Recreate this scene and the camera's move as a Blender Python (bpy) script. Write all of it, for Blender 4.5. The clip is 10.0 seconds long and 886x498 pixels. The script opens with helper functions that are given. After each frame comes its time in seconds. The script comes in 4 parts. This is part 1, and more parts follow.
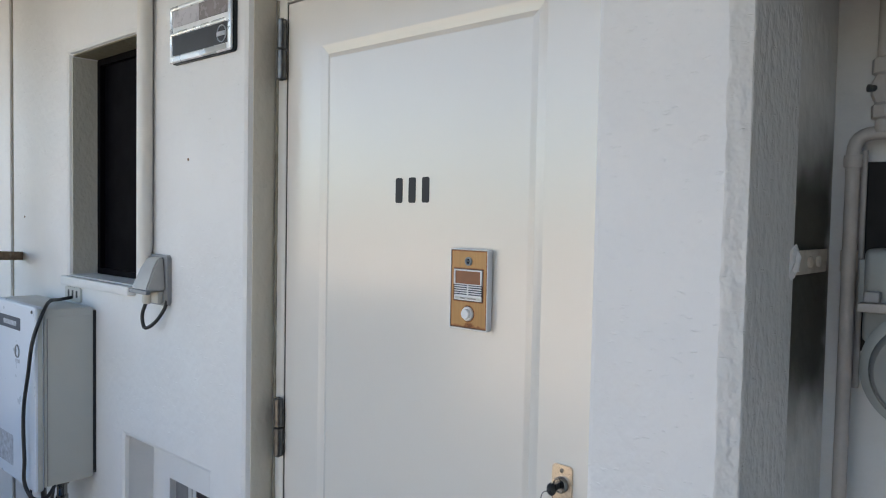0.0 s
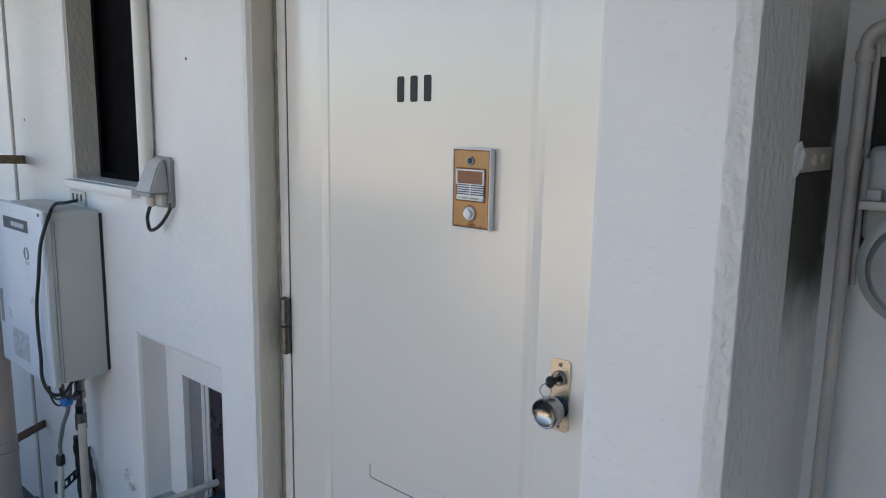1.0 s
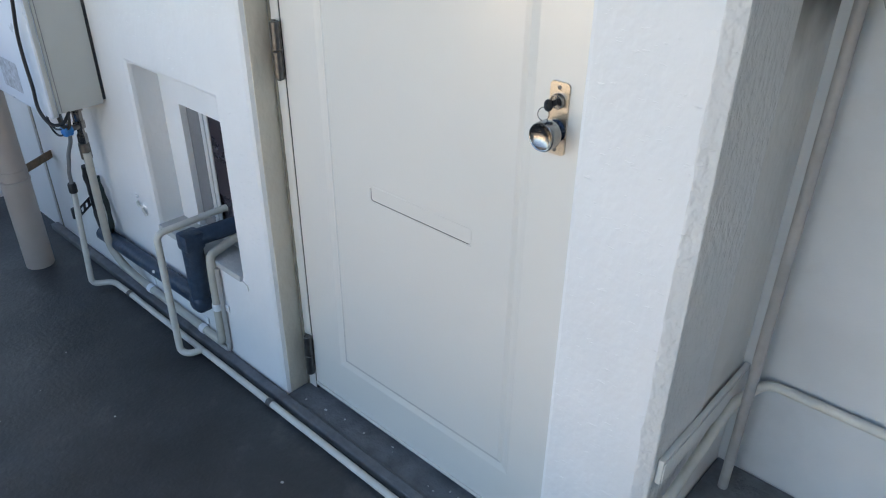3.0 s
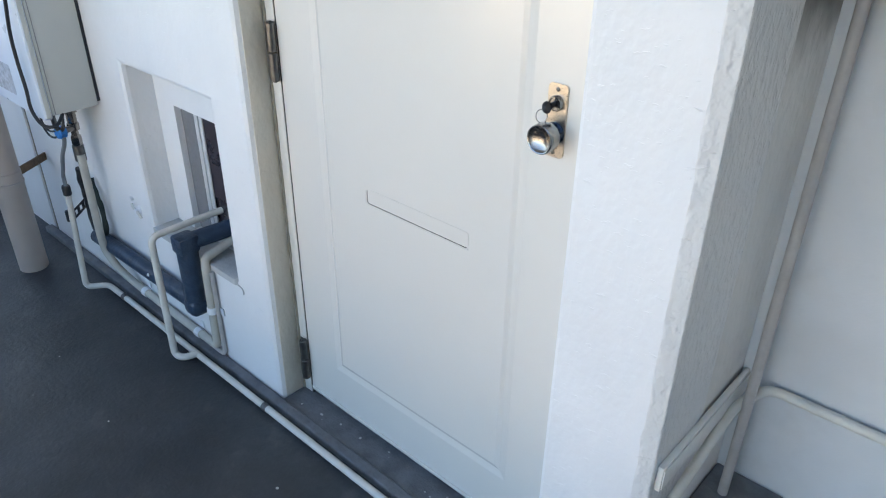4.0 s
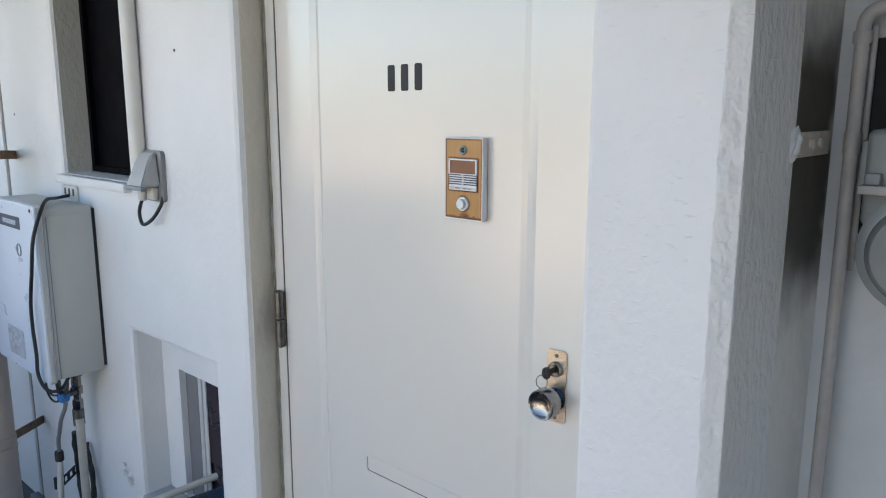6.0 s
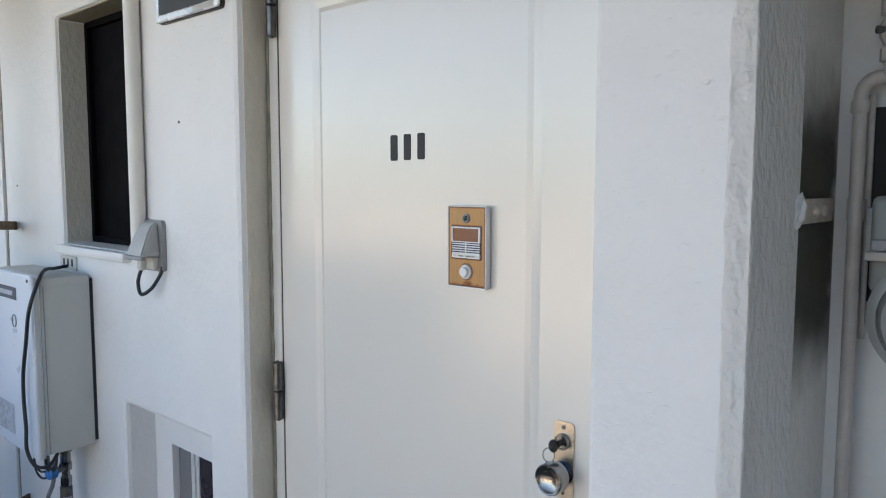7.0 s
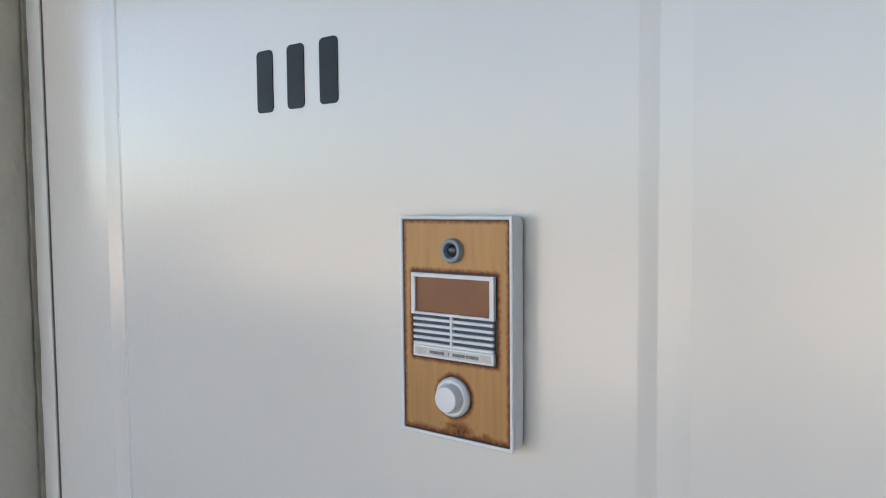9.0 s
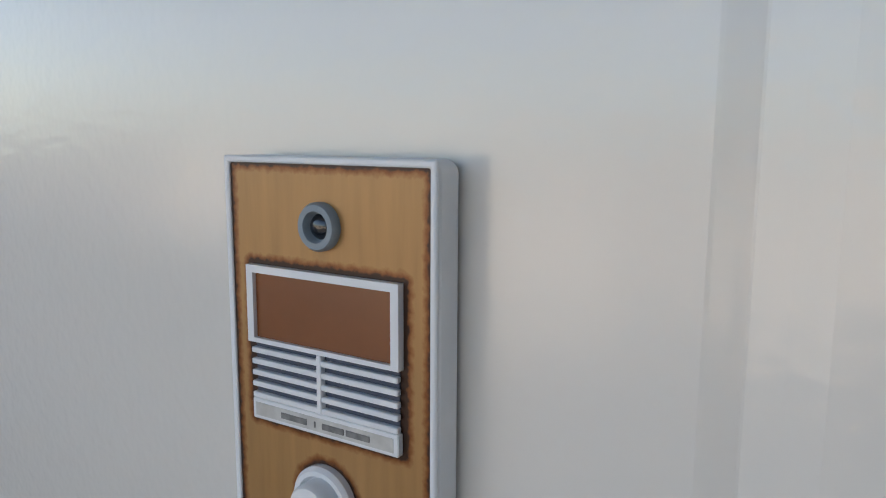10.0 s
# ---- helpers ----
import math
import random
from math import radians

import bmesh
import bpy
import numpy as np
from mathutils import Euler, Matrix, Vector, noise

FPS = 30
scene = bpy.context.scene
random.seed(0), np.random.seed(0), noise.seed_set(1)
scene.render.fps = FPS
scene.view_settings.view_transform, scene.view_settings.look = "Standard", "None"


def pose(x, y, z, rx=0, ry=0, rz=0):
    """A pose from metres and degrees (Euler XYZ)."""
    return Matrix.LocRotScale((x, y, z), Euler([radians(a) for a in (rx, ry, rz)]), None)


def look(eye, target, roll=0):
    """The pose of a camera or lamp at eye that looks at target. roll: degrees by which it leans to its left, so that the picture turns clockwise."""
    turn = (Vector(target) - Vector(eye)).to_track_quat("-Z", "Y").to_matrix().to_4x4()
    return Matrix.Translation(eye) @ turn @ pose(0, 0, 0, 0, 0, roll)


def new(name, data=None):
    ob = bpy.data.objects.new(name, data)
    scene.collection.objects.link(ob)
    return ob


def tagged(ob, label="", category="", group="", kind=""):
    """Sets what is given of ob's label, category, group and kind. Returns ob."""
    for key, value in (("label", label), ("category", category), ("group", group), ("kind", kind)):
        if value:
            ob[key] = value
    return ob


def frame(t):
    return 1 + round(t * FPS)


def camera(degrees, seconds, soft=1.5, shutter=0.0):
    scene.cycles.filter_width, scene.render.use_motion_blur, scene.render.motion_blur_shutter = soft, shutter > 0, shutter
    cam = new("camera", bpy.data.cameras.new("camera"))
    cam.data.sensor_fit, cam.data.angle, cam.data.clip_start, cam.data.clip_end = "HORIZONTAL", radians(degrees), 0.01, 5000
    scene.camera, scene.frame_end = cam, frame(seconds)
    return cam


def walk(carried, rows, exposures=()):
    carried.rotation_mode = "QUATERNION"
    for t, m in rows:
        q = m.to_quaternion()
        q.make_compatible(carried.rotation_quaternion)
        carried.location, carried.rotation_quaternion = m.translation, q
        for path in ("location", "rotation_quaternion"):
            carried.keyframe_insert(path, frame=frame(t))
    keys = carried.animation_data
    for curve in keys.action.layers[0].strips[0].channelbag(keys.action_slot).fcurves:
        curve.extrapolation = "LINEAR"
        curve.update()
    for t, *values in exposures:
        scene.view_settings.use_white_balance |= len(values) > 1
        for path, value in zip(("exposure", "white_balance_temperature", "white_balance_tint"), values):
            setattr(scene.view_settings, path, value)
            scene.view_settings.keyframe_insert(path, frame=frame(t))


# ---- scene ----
cam = camera(62.0, 10.0, soft=1.1)
PATH = [
    (0, (1.41, -1.02, 1.521), (0.07, 0.462, 1.436), 1.1),
    (0.5, (1.409, -1.015, 1.519), (0.07, 0.463, 1.369), 0.5),
    (1, (1.416, -1.02, 1.509), (0.088, 0.437, 1.173), 1.0),
    (1.5, (1.414, -1.016, 1.522), (0.123, 0.397, 0.942), 0.8),
    (2, (1.42, -1.028, 1.504), (0.164, 0.333, 0.748), 1.0),
    (2.5, (1.417, -1.024, 1.498), (0.213, 0.275, 0.569), 0.4),
    (2.7, (1.417, -1.015, 1.497), (0.238, 0.27, 0.517), 0.5),
    (3.8, (1.406, -0.996, 1.488), (0.258, 0.276, 0.456), 0.6),
    (4, (1.405, -0.992, 1.488), (0.248, 0.292, 0.481), 0.7),
    (4.5, (1.403, -0.99, 1.494), (0.21, 0.336, 0.588), 0.5),
    (5, (1.405, -0.988, 1.503), (0.171, 0.385, 0.732), 0.3),
    (5.5, (1.408, -0.987, 1.51), (0.127, 0.431, 0.921), 0.2),
    (6, (1.412, -0.999, 1.513), (0.089, 0.454, 1.143), 0.1),
    (6.2, (1.414, -1.002, 1.514), (0.08, 0.459, 1.217), 0.0),
    (7.3, (1.369, -0.99, 1.501), (0.043, 0.498, 1.335), -0.3),
    (7.5, (1.339, -0.982, 1.503), (0.031, 0.52, 1.326), -0.7),
    (8, (1.227, -0.873, 1.482), (-0.053, 0.657, 1.336), -0.6),
    (8.2, (1.153, -0.759, 1.47), (-0.129, 0.771, 1.336), -1.0),
    (8.5, (1.032, -0.609, 1.486), (-0.228, 0.94, 1.375), -1.9),
    (8.7, (0.954, -0.515, 1.497), (-0.301, 1.034, 1.331), -1.2),
    (9, (0.84, -0.392, 1.473), (-0.361, 1.203, 1.354), -0.5),
    (9.2, (0.793, -0.321, 1.482), (-0.368, 1.298, 1.309), -1.7),
    (9.5, (0.744, -0.239, 1.477), (-0.336, 1.431, 1.262), -1.0),
    (9.7, (0.728, -0.207, 1.476), (-0.309, 1.486, 1.238), -0.5),
    (10, (0.723, -0.193, 1.473), (-0.334, 1.477, 1.17), 0.3),
]
walk(cam, [(t, look(eye, target, roll)) for t, eye, target, roll in PATH], exposures=[
    (0.0, 1.3, 6430, 12),
    (1.0, 1.17, 6400, 12),
    (1.5, 1.12, 6350, 11),
    (2.0, 1.22, 6420, 10),
    (2.5, 1.5, 6500, 10),
    (4.0, 2.05, 6500, 10),
    (5.0, 1.93, 6480, 10),
    (5.5, 1.74, 6440, 11),
    (6.0, 1.54, 6430, 12),
    (7.5, 1.45, 6430, 12),
    (8.5, 1.38, 6350, 13),
    (9.0, 1.34, 6350, 13),
    (9.5, 1.2, 6350, 13),
    (10.0, 1.1, 6350, 13),
])

# ---- world, sun, exposure ----
SUN_ELEV, SUN_AZ = radians(38), radians(25)
world = bpy.data.worlds.new("sky")
scene.world = world
world.use_nodes = True
wn = world.node_tree
sky = wn.nodes.new("ShaderNodeTexSky")
sky.sky_type, sky.sun_disc = "NISHITA", False
sky.sun_elevation, sky.sun_rotation = SUN_ELEV, SUN_AZ
wn.links.new(sky.outputs[0], wn.nodes["Background"].inputs[0])
wn.nodes["Background"].inputs[1].default_value = 0.15
sun = new("sun", bpy.data.lights.new("sun", "SUN"))
sun.data.energy, sun.data.angle, sun.data.color = 4.5, radians(0.5), (1.0, 0.93, 0.82)
toward = Vector((math.sin(SUN_AZ) * math.cos(SUN_ELEV), math.cos(SUN_AZ) * math.cos(SUN_ELEV), math.sin(SUN_ELEV)))
sun.matrix_world = look(toward * 30, (0, 0, 0))


# ---- materials ----
def material(name, color, rough=0.6, metal=0.0, vary=0.08, size=12.0, bump=0.0, bump_size=60.0, stain=0.0,
             stain_color=(0.2, 0.17, 0.13), stain_size=3.0, coat=0.0, spec=0.5, stretch=(1, 1, 1), fine=0.0, patchy=0.06):
    """Painted or plain surface: colour that varies at two scales, stains, and a fine relief."""
    m = bpy.data.materials.new(name)
    m.use_nodes = True
    t = m.node_tree
    b = t.nodes["Principled BSDF"]
    co = t.nodes.new("ShaderNodeTexCoord")
    mp = t.nodes.new("ShaderNodeMapping")
    mp.inputs["Scale"].default_value = stretch
    t.links.new(co.outputs["Object"], mp.inputs[0])

    def nz(scale, detail=4.0, roughness=0.55):
        n = t.nodes.new("ShaderNodeTexNoise")
        n.inputs["Scale"].default_value, n.inputs["Detail"].default_value = scale, detail
        n.inputs["Roughness"].default_value = roughness
        t.links.new(mp.outputs[0], n.inputs[0])
        return n.outputs[0]

    def ramp(src, a, z, ca, cz):
        r = t.nodes.new("ShaderNodeMapRange")
        r.inputs[1].default_value, r.inputs[2].default_value = a, z
        r.inputs[3].default_value, r.inputs[4].default_value = ca, cz
        t.links.new(src, r.inputs[0])
        return r.outputs[0]

    def mix(fac, a, z):
        x = t.nodes.new("ShaderNodeMix")
        x.data_type = "RGBA"
        for slot, v in ((0, fac), (6, a), (7, z)):
            if isinstance(v, (tuple, float)):
                x.inputs[slot].default_value = v
            else:
                t.links.new(v, x.inputs[slot])
        return x.outputs[2]

    lo = tuple(c * (1 - vary) for c in color) + (1,)
    hi = tuple(min(1, c * (1 + vary)) for c in color) + (1,)
    col = mix(ramp(nz(size), 0.3, 0.7, 0, 1), lo, hi)
    if fine:
        col = mix(ramp(nz(size * 14), 0.35, 0.75, 0, fine), col, tuple(c * 0.6 for c in color) + (1,))
    if stain:
        col = mix(ramp(nz(stain_size, 8, 0.7), 0.55, 0.75, 0, stain), col, tuple(stain_color) + (1,))
    t.links.new(col, b.inputs["Base Color"])
    t.links.new(ramp(nz(size * 2.3), 0.3, 0.7, max(0.02, rough - patchy), min(1, rough + patchy)), b.inputs["Roughness"])
    b.inputs["Metallic"].default_value = metal
    b.inputs["Specular IOR Level"].default_value = spec
    b.inputs["Coat Weight"].default_value = coat
    b.inputs["Coat Roughness"].default_value = 0.15
    if bump:
        bp = t.nodes.new("ShaderNodeBump")
        bp.inputs["Strength"].default_value = 1.0
        bp.inputs["Distance"].default_value = bump
        add = t.nodes.new("ShaderNodeMath")
        add.operation = "MULTIPLY_ADD"
        t.links.new(nz(bump_size, 5, 0.6), add.inputs[0])
        add.inputs[1].default_value = 1.0
        t.links.new(nz(bump_size * 0.2, 2), add.inputs[2])
        t.links.new(add.outputs[0], bp.inputs["Height"])
        t.links.new(bp.outputs[0], b.inputs["Normal"])
    return m


def stucco(name, color, depth=0.004, scale=38.0, rough=0.65, dirt=0.12, ridge=0.0004):
    """White trowelled plaster paint: soft lumps with a few short drips and ridges."""
    m = material(name, color, rough, vary=0.03, size=5, bump=depth, bump_size=scale, stain=dirt,
                 stain_color=(0.45, 0.41, 0.34), stain_size=2.2, stretch=(1, 1, 0.75))
    t = m.node_tree
    bp = next(n for n in t.nodes if n.type == "BUMP")
    for n in t.nodes:
        if n.type == "TEX_NOISE" and abs(n.inputs["Scale"].default_value - scale) < 1e-3:
            n.inputs["Detail"].default_value, n.inputs["Roughness"].default_value = 2.0, 0.45
        if n.type == "MATH":
            n.inputs[1].default_value = 3.5
    vo = t.nodes.new("ShaderNodeTexVoronoi")
    vo.feature = "SMOOTH_F1"
    vo.inputs["Scale"].default_value = scale * 0.9
    mp = next(n for n in t.nodes if n.type == "MAPPING")
    t.links.new(mp.outputs[0], vo.inputs[0])
    b2 = t.nodes.new("ShaderNodeBump")
    b2.inputs["Distance"].default_value = depth * 1.2
    t.links.new(vo.outputs[0], b2.inputs["Height"])
    t.links.new(bp.outputs[0], b2.inputs["Normal"])
    mr = t.nodes.new("ShaderNodeMapping")
    mr.inputs["Scale"].default_value = (1, 1, 3.2)
    t.links.new(next(n for n in t.nodes if n.type == "TEX_COORD").outputs["Object"], mr.inputs[0])
    rn = t.nodes.new("ShaderNodeTexNoise")
    rn.inputs["Scale"].default_value, rn.inputs["Detail"].default_value = 46, 2
    t.links.new(mr.outputs[0], rn.inputs[0])
    rr = t.nodes.new("ShaderNodeMapRange")
    rr.inputs[1].default_value, rr.inputs[2].default_value = 0.655, 0.80
    t.links.new(rn.outputs[0], rr.inputs[0])
    b3 = t.nodes.new("ShaderNodeBump")
    b3.inputs["Distance"].default_value = ridge
    t.links.new(rr.outputs[0], b3.inputs["Height"])
    t.links.new(b2.outputs[0], b3.inputs["Normal"])
    t.links.new(b3.outputs[0], t.nodes["Principled BSDF"].inputs["Normal"])
    return m


def dark_patch(m, ys, zs, color):
    """A dark patch on a wall, soft at its upper and lower ends."""
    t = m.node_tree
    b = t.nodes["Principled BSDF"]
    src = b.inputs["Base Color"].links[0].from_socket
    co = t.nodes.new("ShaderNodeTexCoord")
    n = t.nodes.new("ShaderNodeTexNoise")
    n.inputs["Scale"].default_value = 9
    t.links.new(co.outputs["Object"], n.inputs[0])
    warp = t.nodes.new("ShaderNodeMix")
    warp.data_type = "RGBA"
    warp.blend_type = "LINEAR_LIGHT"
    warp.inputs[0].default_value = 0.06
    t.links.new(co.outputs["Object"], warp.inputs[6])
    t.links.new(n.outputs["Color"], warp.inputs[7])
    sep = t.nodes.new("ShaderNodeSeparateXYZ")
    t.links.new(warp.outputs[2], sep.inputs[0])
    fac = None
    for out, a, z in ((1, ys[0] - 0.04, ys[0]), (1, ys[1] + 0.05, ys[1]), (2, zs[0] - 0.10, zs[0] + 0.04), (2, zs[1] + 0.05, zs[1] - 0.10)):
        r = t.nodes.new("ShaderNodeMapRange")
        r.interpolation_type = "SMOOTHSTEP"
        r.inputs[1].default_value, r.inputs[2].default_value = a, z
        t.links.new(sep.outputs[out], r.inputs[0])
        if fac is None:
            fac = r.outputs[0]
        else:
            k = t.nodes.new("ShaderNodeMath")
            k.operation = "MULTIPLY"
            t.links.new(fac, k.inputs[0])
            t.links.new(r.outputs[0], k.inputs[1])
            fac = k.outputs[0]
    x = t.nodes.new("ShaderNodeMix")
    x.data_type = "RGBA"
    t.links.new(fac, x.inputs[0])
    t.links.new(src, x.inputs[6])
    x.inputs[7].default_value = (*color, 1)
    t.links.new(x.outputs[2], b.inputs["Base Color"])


M_WALL = stucco("white wall paint", (0.76, 0.76, 0.755), 0.0005, 54, 0.5, 0.05, 0.0007)
M_PIER = stucco("rough white plaster", (0.77, 0.77, 0.77), 0.0007, 62, 0.55, 0.04, 0.0008)
M_PIERSIDE = stucco("coarse white plaster", (0.75, 0.745, 0.73), 0.0017, 58, 0.65, 0.08, 0.0008)
M_ALCOVE = stucco("grey weathered plaster", (0.74, 0.725, 0.69), 0.0006, 50, 0.75, 0.25, 0.0002)
# dark olive patch partway up the alcove side wall
dark_patch(M_ALCOVE, (0.135, 0.300), (1.27, 1.66), (0.085, 0.078, 0.060))
M_BACK = material("grey painted wall", (0.62, 0.63, 0.63), 0.6, vary=0.06, size=4, bump=0.001, bump_size=60, stain=0.15)
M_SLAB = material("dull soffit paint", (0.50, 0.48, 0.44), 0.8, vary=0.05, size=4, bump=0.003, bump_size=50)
M_FLOOR = material("dark grey floor coating", (0.043, 0.046, 0.051), 0.44, vary=0.4, size=3.2, bump=0.002, bump_size=80,
                   stain=0.55, stain_color=(0.145, 0.148, 0.152), stain_size=3.4, fine=0.4)
M_CONCRETE = material("bare grey concrete", (0.34, 0.33, 0.315), 0.85, vary=0.12, size=3, bump=0.002, bump_size=60, stain=0.3)
M_KERB = material("worn grey mortar", (0.145, 0.152, 0.162), 0.75, vary=0.25, size=20, bump=0.003, bump_size=90, stain=0.5,
                  stain_color=(0.08, 0.08, 0.08), stain_size=9)
M_SILL = material("pale mortar sill", (0.47, 0.47, 0.46), 0.8, vary=0.12, size=14, bump=0.002, bump_size=70, stain=0.3)
M_DOOR = material("gloss cream door paint", (0.73, 0.70, 0.645), 0.20, vary=0.012, size=3, bump=0.00055, bump_size=170, coat=0.8, patchy=0.015)


def orange_peel(m, rough):
    """Lets the clear top coat follow the brushed relief of the paint."""
    t = m.node_tree
    b = t.nodes["Principled BSDF"]
    wire = b.inputs["Normal"].links[0]
    t.links.new(wire.from_socket, b.inputs["Coat Normal"])
    t.links.remove(wire)
    for n in t.nodes:
        if n.type == "TEX_NOISE" and n.inputs["Scale"].default_value > 100:
            n.inputs["Detail"].default_value = 1.0
    b.inputs["Coat Roughness"].default_value = rough


orange_peel(M_DOOR, 0.07)
M_FRAME = material("cream frame paint", (0.70, 0.685, 0.635), 0.4, vary=0.06, size=9, bump=0.001, bump_size=60, stain=0.25,
                   stain_color=(0.33, 0.29, 0.22), stain_size=7)
M_REVEAL = stucco("dirty white reveal paint", (0.66, 0.62, 0.535), 0.0008, 50, 0.6, 0.25)
M_GAP = material("black gap", (0.012, 0.011, 0.010), 0.9)
M_STEEL = material("worn steel", (0.155, 0.15, 0.145), 0.42, 1.0, vary=0.2, size=60, bump=0.0004, bump_size=200, stain=0.2,
                   stain_color=(0.07, 0.055, 0.045), stain_size=40)
M_SHADOWGAP = material("shade in the flap gap", (0.12, 0.11, 0.10), 0.8)
M_CRACK = material("shade in the door crack", (0.055, 0.048, 0.038), 0.8, vary=0.3, size=30)
M_GRIME = material("grimy old sealant", (0.27, 0.245, 0.19), 0.8, vary=0.2, size=25, bump=0.001, bump_size=120, stain=0.8, stain_color=(0.09, 0.075, 0.05), stain_size=14)
M_HINGE = material("dark tarnished hinge steel", (0.15, 0.145, 0.14), 0.34, 1.0, vary=0.25, size=60, bump=0.0004, bump_size=200, stain=0.2,
                   stain_color=(0.05, 0.04, 0.03), stain_size=40)
M_CHROME = material("polished knob steel", (0.34, 0.325, 0.31), 0.20, 1.0, vary=0.10, size=80)
# navy colour carries the shade and floor reflection on the knob's neck
M_NECKSHADE = material("steel with navy shade in its colour", (0.035, 0.045, 0.065), 0.28, 1.0, vary=0.2, size=80)
M_NICKEL = material("brushed warm nickel", (0.62, 0.545, 0.45), 0.30, 1.0, vary=0.06, size=90, stretch=(1, 1, 12))
M_KNOBFACE = material("worn dished knob face", (0.37, 0.33, 0.29), 0.24, 1.0, vary=0.12, size=50)
M_BLACK = material("black rubber", (0.016, 0.017, 0.020), 0.45, vary=0.1)
M_GREYCABLE = material("grey cable jacket", (0.20, 0.21, 0.22), 0.5)
M_WHITEPIPE = material("ivory painted pipe", (0.62, 0.60, 0.54), 0.38, vary=0.08, size=25, bump=0.0005, bump_size=90, stain=0.25,
                       stain_color=(0.35, 0.30, 0.23), stain_size=14)
M_BEIGEPIPE = material("beige drain pipe", (0.44, 0.38, 0.335), 0.42, vary=0.05, size=8, stain=0.15, stain_size=6)
M_CONDUIT = material("ivory conduit", (0.73, 0.71, 0.665), 0.4, vary=0.04, size=10)
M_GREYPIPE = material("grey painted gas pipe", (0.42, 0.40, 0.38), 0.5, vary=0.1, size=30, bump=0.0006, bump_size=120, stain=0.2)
M_NAVY = material("navy wrapped insulation", (0.023, 0.043, 0.078), 0.42, vary=0.25, size=30, bump=0.003, bump_size=50,
                  stain=0.25, stain_color=(0.12, 0.15, 0.18), stain_size=25)
M_WRAPGREEN = material("dark green black tape", (0.012, 0.022, 0.018), 0.5, vary=0.3, size=40, bump=0.002, bump_size=60)
M_FLEX = material("beige insulated hose", (0.47, 0.45, 0.39), 0.55, vary=0.1, size=25, bump=0.001, bump_size=80)
M_HEATER = material("white enamelled heater front", (0.66, 0.72, 0.80), 0.32, vary=0.03, size=6, coat=0.2)
M_HSIDE = material("grey heater casing", (0.52, 0.54, 0.52), 0.45, vary=0.03, size=7)
M_DARKPRINT = material("dark print", (0.05, 0.06, 0.09), 0.5)
M_GREYPRINT = material("grey print", (0.42, 0.45, 0.50), 0.5, vary=0.3, size=70)
M_PRINTBAR = material("faded black print", (0.20, 0.195, 0.19), 0.5, vary=0.3, size=300)
M_LABEL = material("silver label", (0.56, 0.56, 0.54), 0.4, 0.2, vary=0.15, size=120)
M_BLUE = material("blue tap handle", (0.015, 0.17, 0.50), 0.4, vary=0.15, size=60)
M_PLASTIC = material("ivory plastic", (0.60, 0.59, 0.54), 0.4, vary=0.04, size=20)
M_HOOD = material("weathered grey plastic", (0.42, 0.42, 0.405), 0.45, vary=0.06, size=30)
M_GREYPLASTIC = material("grey plastic", (0.27, 0.28, 0.29), 0.45, vary=0.05, size=20)
M_WHITEPLASTIC = material("white plastic", (0.78, 0.79, 0.80), 0.35, vary=0.03, size=60)
M_DIGIT = material("black sign paint", (0.007, 0.009, 0.014), 0.4, spec=0.3)
M_AMBER = material("brown tinted name window", (0.21, 0.062, 0.013), 0.38, vary=0.10, size=30, coat=0.15)
M_LENSGREY = material("blue grey lens ring", (0.22, 0.27, 0.31), 0.4, vary=0.08, size=200)
M_DEEP = material("dark glass lens", (0.01, 0.012, 0.016), 0.08, coat=0.5)
M_SIGN = material("dark smoked sign panel", (0.016, 0.009, 0.009), 0.35, vary=0.15, size=9)
M_SIGNFRAME = material("bright silver sign frame", (0.86, 0.87, 0.88), 0.28, 0.5, vary=0.03, size=10)
# two tones for the upper sign glass, its reflections put into the colour
M_PALEGLASS = material("sign glass with a pale lilac reflection painted in", (0.50, 0.49, 0.52), 0.3, vary=0.06, size=20)
M_DIMGLASS = material("sign glass with a smoky brown reflection painted in", (0.27, 0.24, 0.24), 0.25, vary=0.15, size=20)
M_MILDEW = stucco("mildewed paint", (0.23, 0.21, 0.14), 0.0012, 50, 0.75, 0.4)
M_STAINED = stucco("stained reveal plaster", (0.56, 0.55, 0.49), 0.0010, 60, 0.65, 0.35)
M_SASH = material("pale aluminium sash", (0.60, 0.60, 0.585), 0.4, 0.2, vary=0.06, size=25)
M_FROST = material("frosted grey window pane", (0.19, 0.19, 0.195), 0.35, vary=0.06, size=50, bump=0.0005, bump_size=300)
M_DUSK = material("dark brown window pane", (0.030, 0.022, 0.028), 0.3, vary=0.2, size=6)
M_WINDARK = material("dark window pane", (0.004, 0.0035, 0.005), 0.5, vary=0.2, size=6, spec=0.03)
M_METER = material("grey meter casing", (0.27, 0.29, 0.285), 0.4, 0.2, vary=0.06, size=20)
M_METERGLASS = material("meter glass dome", (0.24, 0.25, 0.25), 0.15, coat=0.6)
M_SOOT = material("black stained board", (0.013, 0.012, 0.012), 0.8)
M_OPPOSITE = material("sunlit rendered facade", (0.86, 0.72, 0.56), 0.8, vary=0.1, size=0.4)
M_GROUND = material("sandy yard", (0.15, 0.135, 0.112), 0.9, vary=0.15, size=0.15)
M_ROOFTILE = material("brown roof", (0.16, 0.11, 0.09), 0.8, vary=0.15, size=2)
M_STRAP = material("painted rusty strap", (0.50, 0.45, 0.38), 0.6, vary=0.15, size=30, stain=0.7, stain_color=(0.22, 0.12, 0.06), stain_size=18)
